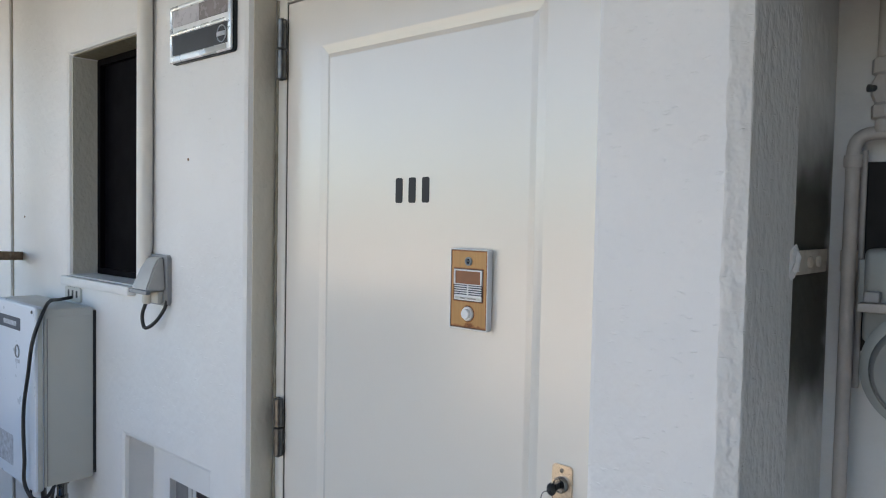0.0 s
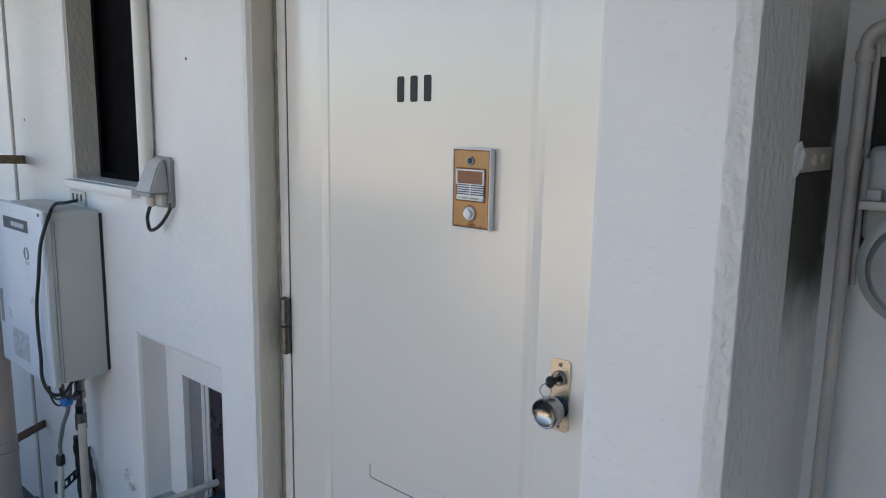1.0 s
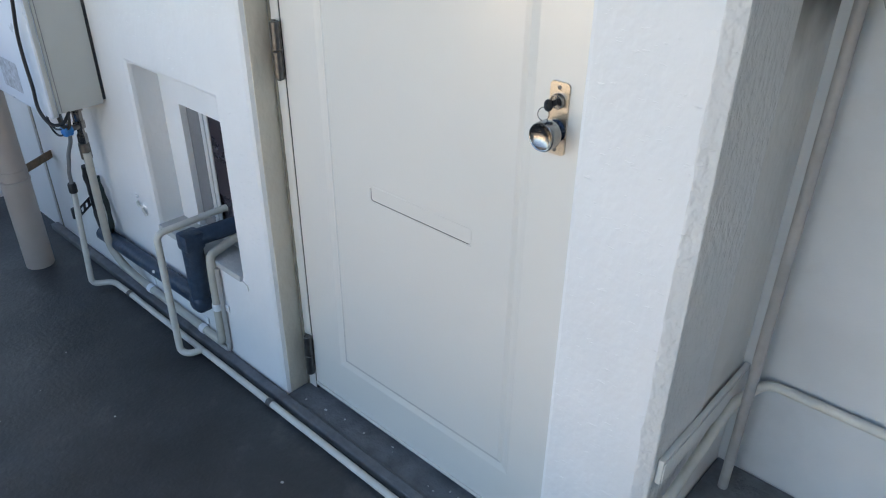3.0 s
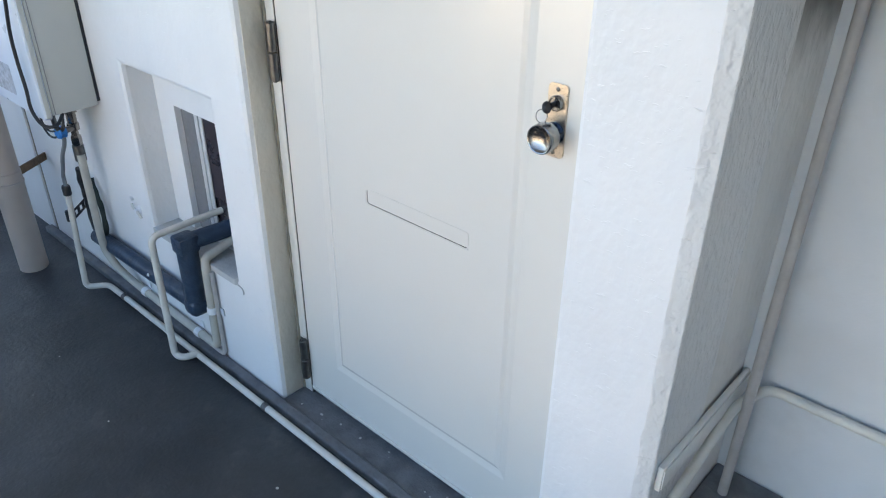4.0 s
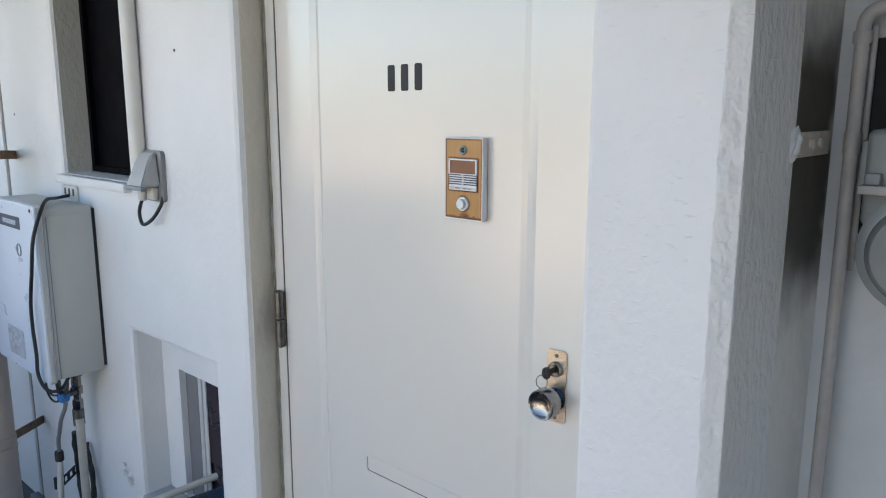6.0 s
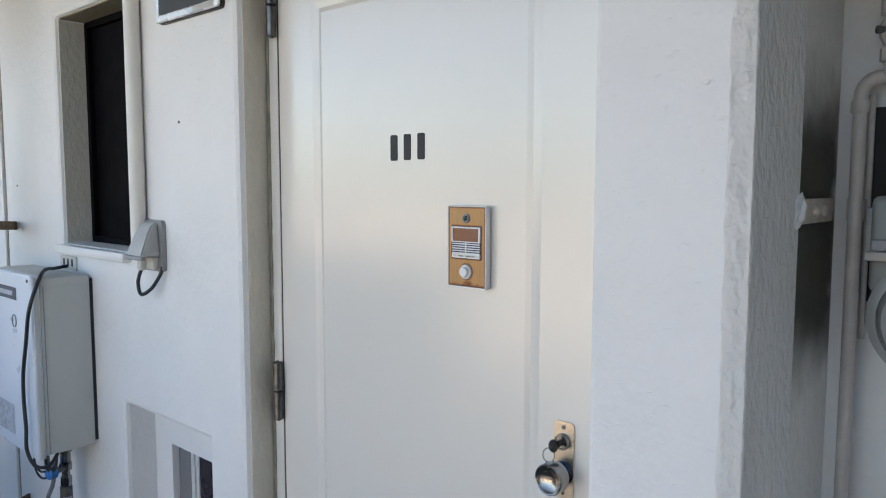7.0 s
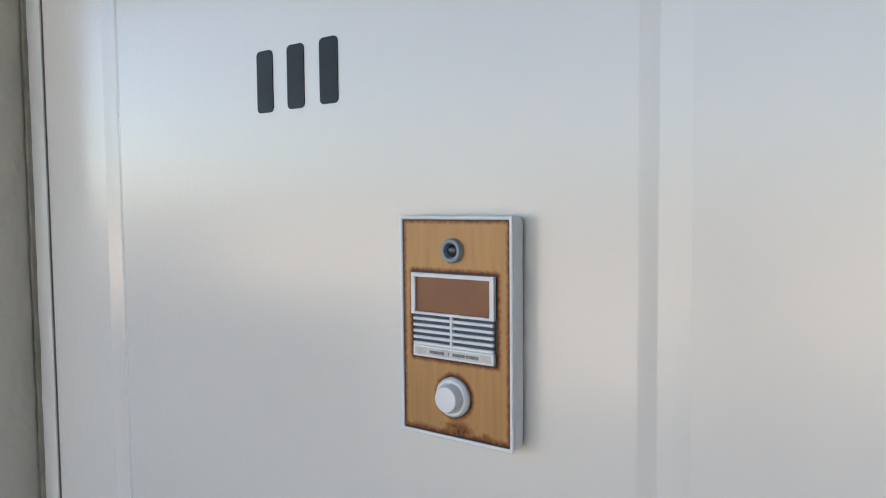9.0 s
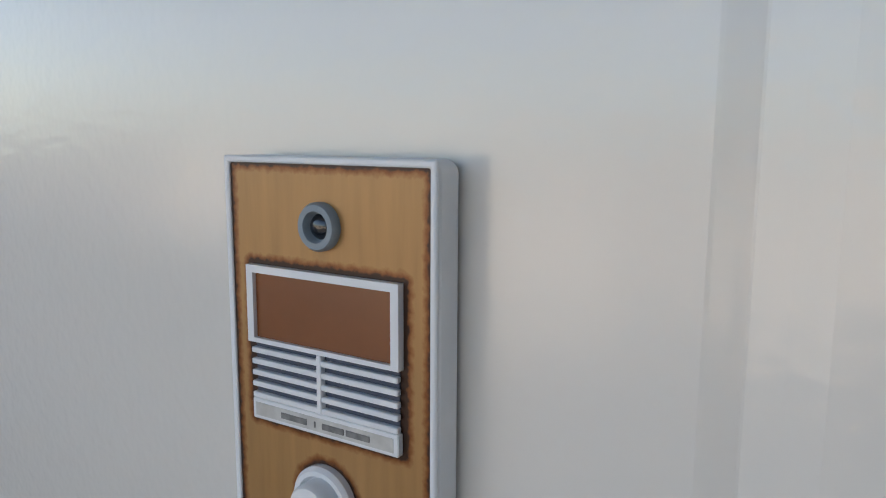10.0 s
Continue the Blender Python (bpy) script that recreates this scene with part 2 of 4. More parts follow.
M_RUST = material("rusty bracket", (0.20, 0.13, 0.08), 0.7, 0.3, vary=0.3, size=60, stain=0.5, stain_color=(0.38, 0.34, 0.28), stain_size=40)


def gold_plate():
    """Gold printed plate whose rust creeps in from its edges and from its cut-outs."""
    m = material("rusting gold faceplate", (0.38, 0.212, 0.078), 0.38, 0.25, vary=0.10, size=14, stretch=(14, 1, 1.2))
    t = m.node_tree
    b = t.nodes["Principled BSDF"]
    src = b.inputs["Base Color"].links[0].from_socket
    at = t.nodes.new("ShaderNodeAttribute")
    at.attribute_name = "rust"
    co = t.nodes.new("ShaderNodeTexCoord")
    n = t.nodes.new("ShaderNodeTexNoise")
    n.inputs["Scale"].default_value, n.inputs["Detail"].default_value = 330, 6
    t.links.new(co.outputs["Object"], n.inputs[0])
    a = t.nodes.new("ShaderNodeMath")
    a.operation = "MULTIPLY_ADD"
    t.links.new(n.outputs[0], a.inputs[0])
    a.inputs[1].default_value = 0.55
    t.links.new(at.outputs["Fac"], a.inputs[2])
    for lo, hi, rust in ((0.60, 0.90, (0.21, 0.068, 0.013, 1)), (0.92, 1.06, (0.035, 0.012, 0.005, 1))):
        r = t.nodes.new("ShaderNodeMapRange")
        r.inputs[1].default_value, r.inputs[2].default_value = lo, hi
        t.links.new(a.outputs[0], r.inputs[0])
        x = t.nodes.new("ShaderNodeMix")
        x.data_type = "RGBA"
        t.links.new(r.outputs[0], x.inputs[0])
        t.links.new(src, x.inputs[6])
        x.inputs[7].default_value = rust
        src = x.outputs[2]
    t.links.new(src, b.inputs["Base Color"])
    return m


M_BRASSWOOD = gold_plate()


# ---- mesh helpers ----
def mesh_object(name, bm, mat_, smooth=True):
    me = bpy.data.meshes.new(name)
    bmesh.ops.recalc_face_normals(bm, faces=bm.faces)
    bm.to_mesh(me)
    bm.free()
    me.materials.append(mat_)
    if smooth:
        me.polygons.foreach_set("use_smooth", [True] * len(me.polygons))
        me.set_sharp_from_angle(angle=radians(35))
    return new(name, me)


def part(name, bm, mat_, parent, label="", smooth=True):
    ob = mesh_object(name, bm, mat_, smooth)
    if parent is not None:
        ob.parent = parent
        inv = parent.matrix_basis.inverted() if parent.parent is None else Matrix.Identity(4)
        ob.matrix_parent_inverse = inv
    return tagged(ob, label)


def thing(name, at, label, category, group="", kind=""):
    ob = new(name)
    ob.empty_display_size = 0.05
    ob.matrix_basis = Matrix.Translation(at)
    return tagged(ob, label, category, group, kind)


def box(x0, x1, y0, y1, z0, z1, bevel=0.0, seg=2, bm=None):
    own = bm is None
    b = bmesh.new()
    bmesh.ops.create_cube(b, size=1)
    bmesh.ops.scale(b, vec=(x1 - x0, y1 - y0, z1 - z0), verts=b.verts)
    bmesh.ops.translate(b, vec=((x0 + x1) / 2, (y0 + y1) / 2, (z0 + z1) / 2), verts=b.verts)
    if bevel:
        bmesh.ops.bevel(b, geom=b.edges[:], offset=bevel, segments=seg, affect="EDGES", profile=0.5)
    return b if own else join(bm, b)


def join(a, b):
    me = bpy.data.meshes.new("tmp")
    b.to_mesh(me)
    b.free()
    a.from_mesh(me)
    bpy.data.meshes.remove(me)
    return a


def lathe(profile, centre, axis, n=32):
    """Turns (radius, along) pairs about an axis through centre."""
    b = bmesh.new()
    q = Vector((0, 0, 1)).rotation_difference(Vector(axis))
    rings = []
    for r, h in profile:
        if r < 1e-6:
            rings.append([b.verts.new(Vector(centre) + q @ Vector((0, 0, h)))])
        else:
            rings.append([b.verts.new(Vector(centre) + q @ Vector((r * math.cos(2 * math.pi * k / n), r * math.sin(2 * math.pi * k / n), h)))
                          for k in range(n)])
    for a, c in zip(rings, rings[1:]):
        for k in range(n):
            v = [a[k % len(a)], a[(k + 1) % len(a)], c[(k + 1) % len(c)], c[k % len(c)]]
            u = list(dict.fromkeys(v))
            if len(u) > 2:
                b.faces.new(u)
    for ring in (rings[0], rings[-1]):
        if len(ring) > 2:
            b.faces.new(ring)
    return b


def fillet(points, r, n=6):
    pts = [Vector(p) for p in points]
    out = [pts[0]]
    for a, p, c in zip(pts, pts[1:], pts[2:]):
        u, v = (a - p), (c - p)
        d = min(r, u.length * 0.48, v.length * 0.48)
        s, e = p + u.normalized() * d, p + v.normalized() * d
        out += [s * (1 - k) ** 2 + p * 2 * k * (1 - k) + e * k ** 2 for k in [i / n for i in range(n + 1)]]
    return out + [pts[-1]]


def tube(points, r, bend=0.0, n=14, wobble=0.0):
    """A round pipe along points, its corners bent to a radius."""
    pts = fillet(points, bend) if bend else [Vector(p) for p in points]
    b = bmesh.new()
    rings, up = [], None
    for i, p in enumerate(pts):
        d = (pts[min(i + 1, len(pts) - 1)] - pts[max(i - 1, 0)]).normalized()
        if up is None:
            up = d.orthogonal().normalized()
        up = (up - d * up.dot(d)).normalized()
        side = d.cross(up)
        rr = r * (1 + wobble * noise.noise(p * 30))
        rings.append([b.verts.new(p + up * rr * math.cos(2 * math.pi * k / n) + side * rr * math.sin(2 * math.pi * k / n)) for k in range(n)])
    for a, c in zip(rings, rings[1:]):
        for k in range(n):
            b.faces.new((a[k], a[(k + 1) % n], c[(k + 1) % n], c[k]))
    b.faces.new(rings[0][::-1])
    b.faces.new(rings[-1])
    return b


def prism(p, q, height, thick):
    """A flat bar from p to q, upright on its edge."""
    b = bmesh.new()
    d = (q - p).normalized()
    n = Vector((-d.y, d.x, 0)).normalized() * thick / 2
    u = Vector((0, 0, height / 2))
    v = [b.verts.new(c + n * k + u * j) for c in (p, q) for k in (-1, 1) for j in (-1, 1)]
    for f in ((0, 1, 3, 2), (4, 6, 7, 5), (0, 4, 5, 1), (2, 3, 7, 6), (0, 2, 6, 4), (1, 5, 7, 3)):
        b.faces.new([v[i] for i in f])
    bmesh.ops.bevel(b, geom=b.edges[:], offset=0.0012, segments=1, affect="EDGES")
    return b


def plaster_dab(c, r):
    """A rough dab of plaster, flattened against the wall."""
    b = bmesh.new()
    bmesh.ops.create_icosphere(b, subdivisions=3, radius=1)
    for v in b.verts:
        k = 1 + 0.35 * noise.noise(v.co * 2.2) + 0.15 * noise.noise(v.co * 6)
        v.co = Vector((c[0] + v.co.x * r[0] * k, c[1] + v.co.y * r[1] * k, c[2] + v.co.z * r[2] * k))
    return b


def smooth_line(points, steps=8):
    """A soft curve through the points."""
    p = [Vector(q) for q in points]
    p = [p[0]] + p + [p[-1]]
    out = []
    for a, b_, c, d in zip(p, p[1:], p[2:], p[3:]):
        for k in range(steps):
            t = k / steps
            out.append(0.5 * (2 * b_ + (c - a) * t + (2 * a - 5 * b_ + 4 * c - d) * t * t + (3 * b_ - a - 3 * c + d) * t ** 3))
    return out + [p[-2]]


def holed(x0, x1, z0, z1, y0, y1, holes):
    """A slab upright in x and z, with rectangular openings (x0, x1, z0, z1) right through it."""
    xs = sorted({x0, x1, *[h[0] for h in holes], *[h[1] for h in holes]})
    zs = sorted({z0, z1, *[h[2] for h in holes], *[h[3] for h in holes]})
    xs, zs = [v for v in xs if x0 <= v <= x1], [v for v in zs if z0 <= v <= z1]

    def solid(i, k):
        if not (0 <= i < len(xs) - 1 and 0 <= k < len(zs) - 1):
            return False
        cx, cz = (xs[i] + xs[i + 1]) / 2, (zs[k] + zs[k + 1]) / 2
        return not any(h[0] < cx < h[1] and h[2] < cz < h[3] for h in holes)

    b = bmesh.new()
    v = {}

    def vert(i, y, k):
        if (i, y, k) not in v:
            v[i, y, k] = b.verts.new((xs[i], y, zs[k]))
        return v[i, y, k]

    for i in range(len(xs) - 1):
        for k in range(len(zs) - 1):
            if not solid(i, k):
                continue
            for y in (y0, y1):
                b.faces.new([vert(i, y, k), vert(i + 1, y, k), vert(i + 1, y, k + 1), vert(i, y, k + 1)])
            for di, dk, e in ((-1, 0, ((i, k), (i, k + 1))), (1, 0, ((i + 1, k), (i + 1, k + 1))),
                              (0, -1, ((i, k), (i + 1, k))), (0, 1, ((i, k + 1), (i + 1, k + 1)))):
                if not solid(i + di, k + dk):
                    (a, c), (d, f) = e
                    b.faces.new([vert(a, y0, c), vert(d, y0, f), vert(d, y1, f), vert(a, y1, c)])
    bmesh.ops.recalc_face_normals(b, faces=b.faces)
    bmesh.ops.dissolve_limit(b, angle_limit=0.01, verts=b.verts, edges=b.edges)
    return b


def soften(ob, width, seg=3):
    m = ob.modifiers.new("bevel", "BEVEL")
    m.width, m.segments, m.limit_method, m.angle_limit = width, seg, "ANGLE", radians(40)
    return ob


def structure(name, bm, mat_, label="", category="wall", smooth=False):
    return tagged(mesh_object(name, bm, mat_, smooth), label, category, kind="structure")


def plate(x0, x1, z0, z1, y0, y1, r, n=6, holes=()):
    """An upright plate with rounded corners, from y0 (front) to y1."""
    b = bmesh.new()
    pts = []
    for cx, cz, a0 in ((x1 - r, z1 - r, 0), (x0 + r, z1 - r, 90), (x0 + r, z0 + r, 180), (x1 - r, z0 + r, 270)):
        for k in range(n + 1):
            a = radians(a0 + 90 * k / n)
            pts.append((cx + r * math.cos(a), cz + r * math.sin(a)))
    f = [b.verts.new((x, y0, z)) for x, z in pts]
    g = [b.verts.new((x, y1, z)) for x, z in pts]
    b.faces.new(f)
    b.faces.new(g[::-1])
    for k in range(len(pts)):
        b.faces.new((f[k], f[(k + 1) % len(f)], g[(k + 1) % len(f)], g[k]))
    return b


def chamfered(x0, x1, y0, y1, z0, z1, c):
    """A pier whose outer front corner is cut off unevenly."""
    b = bmesh.new()
    rows = []
    n = 120
    for k in range(n + 1):
        z = z0 + (z1 - z0) * k / n
        j = 0.0028 * noise.noise((1.3, 2.1, z * 9)) + 0.0035 * noise.noise((7.3, 2.1, z * 37))
        i = 0.0030 * noise.noise((4.3, 5.1, z * 11)) + 0.0020 * noise.noise((9.3, 5.1, z * 35))
        sec = [(x0, y1), (x0, y0 + 0.008), (x0 + 0.002, y0 + 0.002), (x0 + 0.009, y0), (x1 - c + j - 0.003, y0), (x1 - c + j, y0 + 0.0010),
               (x1 - 0.0015 + i * 0.3, y0 + 0.0125), (x1 - 0.0003, y0 + 0.0150), (x1, y0 + 0.019), (x1, y1)]
        rows.append([b.verts.new((x, y, z)) for x, y in sec])
    for a, d in zip(rows, rows[1:]):
        m = len(a)
        for q in range(m):
            f = b.faces.new((a[q], a[(q + 1) % m], d[(q + 1) % m], d[q]))
            f.material_index = 1 if 4 <= q <= 8 else 0
    b.faces.new(rows[0])
    b.faces.new(rows[-1][::-1])
    return b


# ---- the large structure ----
W = -0.077                      # front face of the wall
TOP = 2.42                      # underside of the gallery slab
DX0, DX1, DZ1 = -0.045, 0.852, 2.035
front = structure("wall_front", holed(-1.5645, 0.852, -0.05, TOP, W, 0.115,
                  [(DX0, DX1, -0.06, DZ1), (-1.053, -0.600, 1.312, 2.012), (-0.660, -0.206, 0.347, 0.879)]),
                  M_WALL, "white painted plaster front wall with door and window openings")
soften(front, 0.014, 2)
pier_skin = structure("wall_pier", chamfered(0.8525, 1.0695, W - 0.003, 0.118, 0.0, TOP - 0.002, 0.025), M_PIER,
                      "rough white plastered pier beside the entrance door", smooth=False)
pier_skin.data.materials.append(M_PIERSIDE)
structure("wall_neighbour", box(-4.6, -1.5755, -0.081, 0.115, -0.05, TOP, 0.003), M_WALL, "white wall of the next flat")
structure("joint", box(-1.5750, -1.5650, W + 0.003, 0.110, -0.04, TOP - 0.002), M_GRIME, "grimy filled joint between two wall panels", "joint")
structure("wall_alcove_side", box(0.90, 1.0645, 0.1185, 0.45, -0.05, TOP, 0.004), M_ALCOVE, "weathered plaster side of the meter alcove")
structure("wall_alcove_back", box(1.065, 1.70, 0.318, 0.45, -0.05, TOP), M_BACK, "grey painted back of the meter alcove")
# unseen block, added to keep light off the upper alcove
structure("alcove_light_block", box(1.0700, 1.4995, W, 0.10, 1.86, TOP - 0.001, 0.01), M_WALL, "unseen white block added to darken the upper alcove")
structure("wall_alcove_end", box(1.50, 1.66, W, 0.317, -0.05, TOP, 0.01), M_WALL, "white wall closing the meter alcove")
structure("plinth", box(1.066, 1.499, 0.150, 0.317, 0.0, 0.245, 0.006), M_KERB, "dark mortar plinth at the back of the alcove", "plinth")
structure("wall_next", box(1.6605, 2.2, W, 0.115, -0.05, TOP), M_WALL, "white wall further along the gallery")
structure("wall_rear", box(-4.6, 0.90, 1.3, 1.4, -0.05, TOP), M_GAP, "dark rear wall of the unlit rooms")
structure("wall_room_side", box(0.80, 0.898, 0.1165, 1.3, -0.05, TOP), M_GAP, "dark room side wall")
structure("wall_room_end", box(-4.7, -4.602, 0.1165, 1.3, -0.05, TOP), M_GAP, "dark room end wall")
structure("floor", box(-4.6, 2.2005, -1.62, 1.3, -0.20, 0.0), M_FLOOR, "dark grey coated gallery floor with worn patches", "floor")
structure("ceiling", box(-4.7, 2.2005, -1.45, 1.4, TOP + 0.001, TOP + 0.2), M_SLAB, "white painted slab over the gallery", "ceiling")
# unseen sky blockers: a parapet piece for the left, a raised kerb below
structure("parapet", box(-4.6, -0.9, -1.74, -1.6215, 0.181, 1.12, 0.01), M_WALL, "unseen white parapet piece added to shade the lower left wall", "parapet")
structure("kerb", box(-4.6, 2.2, -1.74, -1.621, -0.2, 0.18, 0.01), M_WALL, "unseen white kerb, raised to dim the foot of the door", "kerb")
# added out of view: hides sky from the alcove and the door groove's reflection
structure("wall_end_blocker", box(2.201, 2.40, -2.75, 0.7, -6.2, 6.0), M_CONCRETE, "unseen grey wall added to dim the alcove and the door's reflections")
structure("baseboard", box(-1.60, 1.10, W - 0.036, W - 0.0035, -0.01, 0.022, 0.006), M_KERB, "worn grey mortar skirting along the wall foot", "skirting")
structure("threshold", box(DX0 + 0.001, DX1 - 0.001, W - 0.003, 0.05, -0.01, 0.012, 0.004), M_KERB, "worn grey mortar door threshold", "threshold")

# outside: ground far below and sunlit buildings opposite
structure("ground", box(-400, 400, -400, 400, -6.4, -6.2), M_GROUND, "sandy yard far below the gallery", "ground")


def opposite_house(x0, x1, y, z1):
    ob = thing("apartment_building", ((x0 + x1) / 2, y, -6.2), "sunlit ochre rendered building across the yard", "building", "buildings opposite")
    part("wall", box(x0, x1, y - 9, y, -6.2, z1), M_OPPOSITE, ob)
    part("roof", box(x0 - 0.4, x1 + 0.4, y - 9.4, y + 0.4, z1, z1 + 0.35), M_ROOFTILE, ob)
    z = -4.6
    while z + 1.4 < z1:
        x = x0 + 1.2
        while x + 1.8 < x1:
            part("window", box(x, x + 1.6, y - 0.02, y + 0.03, z, z + 1.2), M_WINDARK, ob)
            x += 3.4
        z += 2.8
    return ob


opposite_house(-34, -9, -26, 1.0)
opposite_house(-7, 8, -34, 1.7)
opposite_house(10, 38, -27, 0.5)


# ---- entrance door ----
def door_frame():
    ob = thing("door_frame", (0.4, 0.02, 0.0), "cream painted steel door frame with grimy edges", "door frame", kind="structure")
    part("jamb", box(DX0 + 0.0005, -0.0046, -0.001, 0.09, 0.0125, DZ1 - 0.001, 0.002), M_FRAME, ob)
    part("lining", box(DX0 - 0.0005, DX0 + 0.0025, W + 0.014, -0.0045, 0.0125, DZ1 - 0.002, 0.001), M_REVEAL, ob, "dirty white painted reveal")
    part("jamb", box(0.8375, DX1 - 0.0005, -0.004, 0.09, 0.0125, DZ1 - 0.001, 0.002), M_FRAME, ob)
    part("head", box(-0.003, 0.837, -0.004, 0.09, 2.003, DZ1 - 0.001, 0.002), M_FRAME, ob)
    part("sealant", tube([(-0.0385 + 0.0012 * noise.noise((0.3, 0.7, k * 0.31)), -0.0012, 0.0135 + k * 0.02) for k in range(101)], 0.0042, 0, 8, 0.5), M_GRIME, ob, "grimy sealant bead along the jamb")
    # nearly flush strip whose dark colour stands for the crack's shade
    part("crack", box(-0.0045, 0.0011, 0.0008, 0.046, 0.0125, 2.0), M_CRACK, ob, "dark strip for the shaded crack on the hinge side")
    part("stop", box(-0.003, 0.837, 0.047, 0.089, 0.0125, 2.0025), M_GAP, ob, "dark rebate behind the door edge")
    return ob


door_frame()
DOOR_R = 0.8335
door = thing("door", (0.4, 0.02, 0.0), "glossy cream steel entrance door with raised border", "door", kind="structure")


def door_leaf():
    """A steel leaf whose front is pressed with a shallow groove round a panel."""
    gx0, gx1, gz0, gz1 = 0.1210, 0.7105, 0.1705, 1.8895
    b = holed(0.0012, DOOR_R, 0.030, 1.9985, 0.0, 0.042, [(gx0, gx1, gz0, gz1)])
    loops = [[b.verts.new(p) for p in ((gx0 + i, y, gz0 + i), (gx1 - i, y, gz0 + i), (gx1 - i, y, gz1 - i), (gx0 + i, y, gz1 - i))]
             for i, y in ((0.0, 0.0), (0.0020, 0.0004), (0.0100, 0.0019), (0.0180, 0.0030), (0.0192, 0.0032), (0.0200, 0.0031), (0.0288, 0.0003), (0.0300, 0.0))]
    for p, q in zip(loops, loops[1:]):
        for k in range(4):
            b.faces.new((p[k], p[(k + 1) % 4], q[(k + 1) % 4], q[k]))
    b.faces.new(loops[-1])
    return b


part("leaf", door_leaf(), M_DOOR, door, smooth=False)
part("bottom_rail", box(0.003, DOOR_R - 0.002, -0.004, 0.001, 0.031, 0.043, 0.0015), M_DOOR, door)
flap = part("mail_flap", plate(0.283, 0.580, 0.740, 0.7745, -0.0012, 0.002, 0.006), M_DOOR, door, "flush cream mail slot flap")
# offset dark plate draws the flap's shade line at its side and bottom
part("gap", plate(0.2796, 0.5785, 0.7368, 0.7725, -0.0006, 0.003, 0.008), M_SHADOWGAP, flap, "dark plate for the shade at the flap's edge")
part("lip", tube([(0.2785, -0.0006, 0.768), (0.2788, -0.0006, 0.7356), (0.5800, -0.0006, 0.7356)], 0.0017, 0.008, 8), M_DOOR, flap, "pressed lip below the flap")
for k, x in enumerate((0.359, 0.395, 0.431)):
    part("number_bar", plate(x, x + 0.019, 1.548 + 0.0005 * k, 1.597 + 0.0005 * k, -0.0008, 0.001, 0.004), M_DIGIT, door, "black painted bar of the door number")


def hinge(z0, z1):
    ob = thing("hinge", (-0.012, -0.008, z0), "worn dark steel butt hinge on the door frame", "hinge", "door hinges")
    mid = (z0 + z1) / 2
    for a, c in ((z0, mid - 0.0012), (mid + 0.0012, z1)):
        part("knuckle", lathe([(0.0095, a), (0.0110, a + 0.002), (0.0110, c - 0.002), (0.0095, c)], (-0.0075, -0.0125, 0), (0, 0, 1), 20), M_HINGE, ob)
    part("leaf", box(-0.0260, -0.0085, -0.0075, -0.0042, z0 + 0.001, z1 - 0.001, 0.0006), M_HINGE, ob)
    part("pin", lathe([(0.004, z0 - 0.003), (0.004, z1 + 0.003)], (-0.0075, -0.0125, 0), (0, 0, 1), 12), M_HINGE, ob)
    return ob


for z0 in (1.829, 0.959, 0.074):
    hinge(z0, z0 + 0.135)

# lock plate with knob and key
LX = 0.7625
lock = thing("door_lock", (LX, 0, 1.06), "warm nickel lock plate with round steel knob and key", "lock")
lp = part("backplate", plate(0.7435, 0.7815, 0.994, 1.121, -0.004, 0.0005, 0.007), M_NICKEL, lock, "brushed warm nickel plate")
for z in (1.112, 1.003):
    part("screw", lathe([(0.0036, 0), (0.0036, 0.0012), (0.002, 0.002), (0, 0.002)], (LX, -0.004, z), (0, -1, 0), 14), M_STEEL, lp)
part("cylinder", lathe([(0.0135, 0), (0.0135, 0.006), (0.012, 0.009), (0.0105, 0.009), (0.010, 0.007), (0, 0.007)], (LX, -0.004, 1.089), (0, -1, 0), 28), M_CHROME, lock)
KZ = 1.037
part("rose", lathe([(0.0195, 0), (0.0195, 0.003), (0.0145, 0.006), (0.0125, 0.009), (0.0125, 0.016)], (LX, -0.004, KZ), (0, -1, 0), 36), M_NECKSHADE, lock, "steel neck with painted navy shade behind the knob")
kb = part("knob", lathe([(0.0130, 0.0150), (0.0190, 0.0165), (0.0240, 0.0190), (0.0258, 0.0240), (0.0258, 0.0400), (0.0250, 0.0435), (0.0234, 0.0448), (0.0220, 0.0440),
                         (0.0212, 0.0400), (0.0206, 0.0330), (0, 0.0320)], (LX, -0.004, KZ), (0, -1, 0), 44), M_CHROME, lock, "round polished steel knob")
part("knob_face", lathe([(0, 0.0325), (0.0204, 0.0330), (0.0213, 0.0436), (0.0190, 0.0416), (0.0164, 0.0398), (0.0123, 0.0376), (0.0082, 0.0361), (0.0041, 0.0353), (0, 0.0350)], (LX, -0.004, KZ), (0, -1, 0), 40), M_KNOBFACE, kb, "dished worn knob face")
part("key", join(box(LX - 0.0012, LX + 0.0012, -0.022, -0.010, 1.084, 1.094), lathe([(0.0, -0.0035), (0.009, -0.0035), (0.0105, 0), (0.009, 0.0035), (0, 0.0035)], (LX - 0.003, -0.029, 1.087), (0.96, 0.1, 0.25), 20)),
     M_BLACK, lock, "key with a black head")
part("key_ring", tube([(LX - 0.010 + 0.0115 * math.sin(a) * 0.75, -0.031 + 0.004 * math.sin(a), 1.071 + 0.0115 * math.cos(a)) for a in [2 * math.pi * i / 28 for i in range(29)]], 0.0008, n=8),
     M_CHROME, lock, "thin wire key ring")
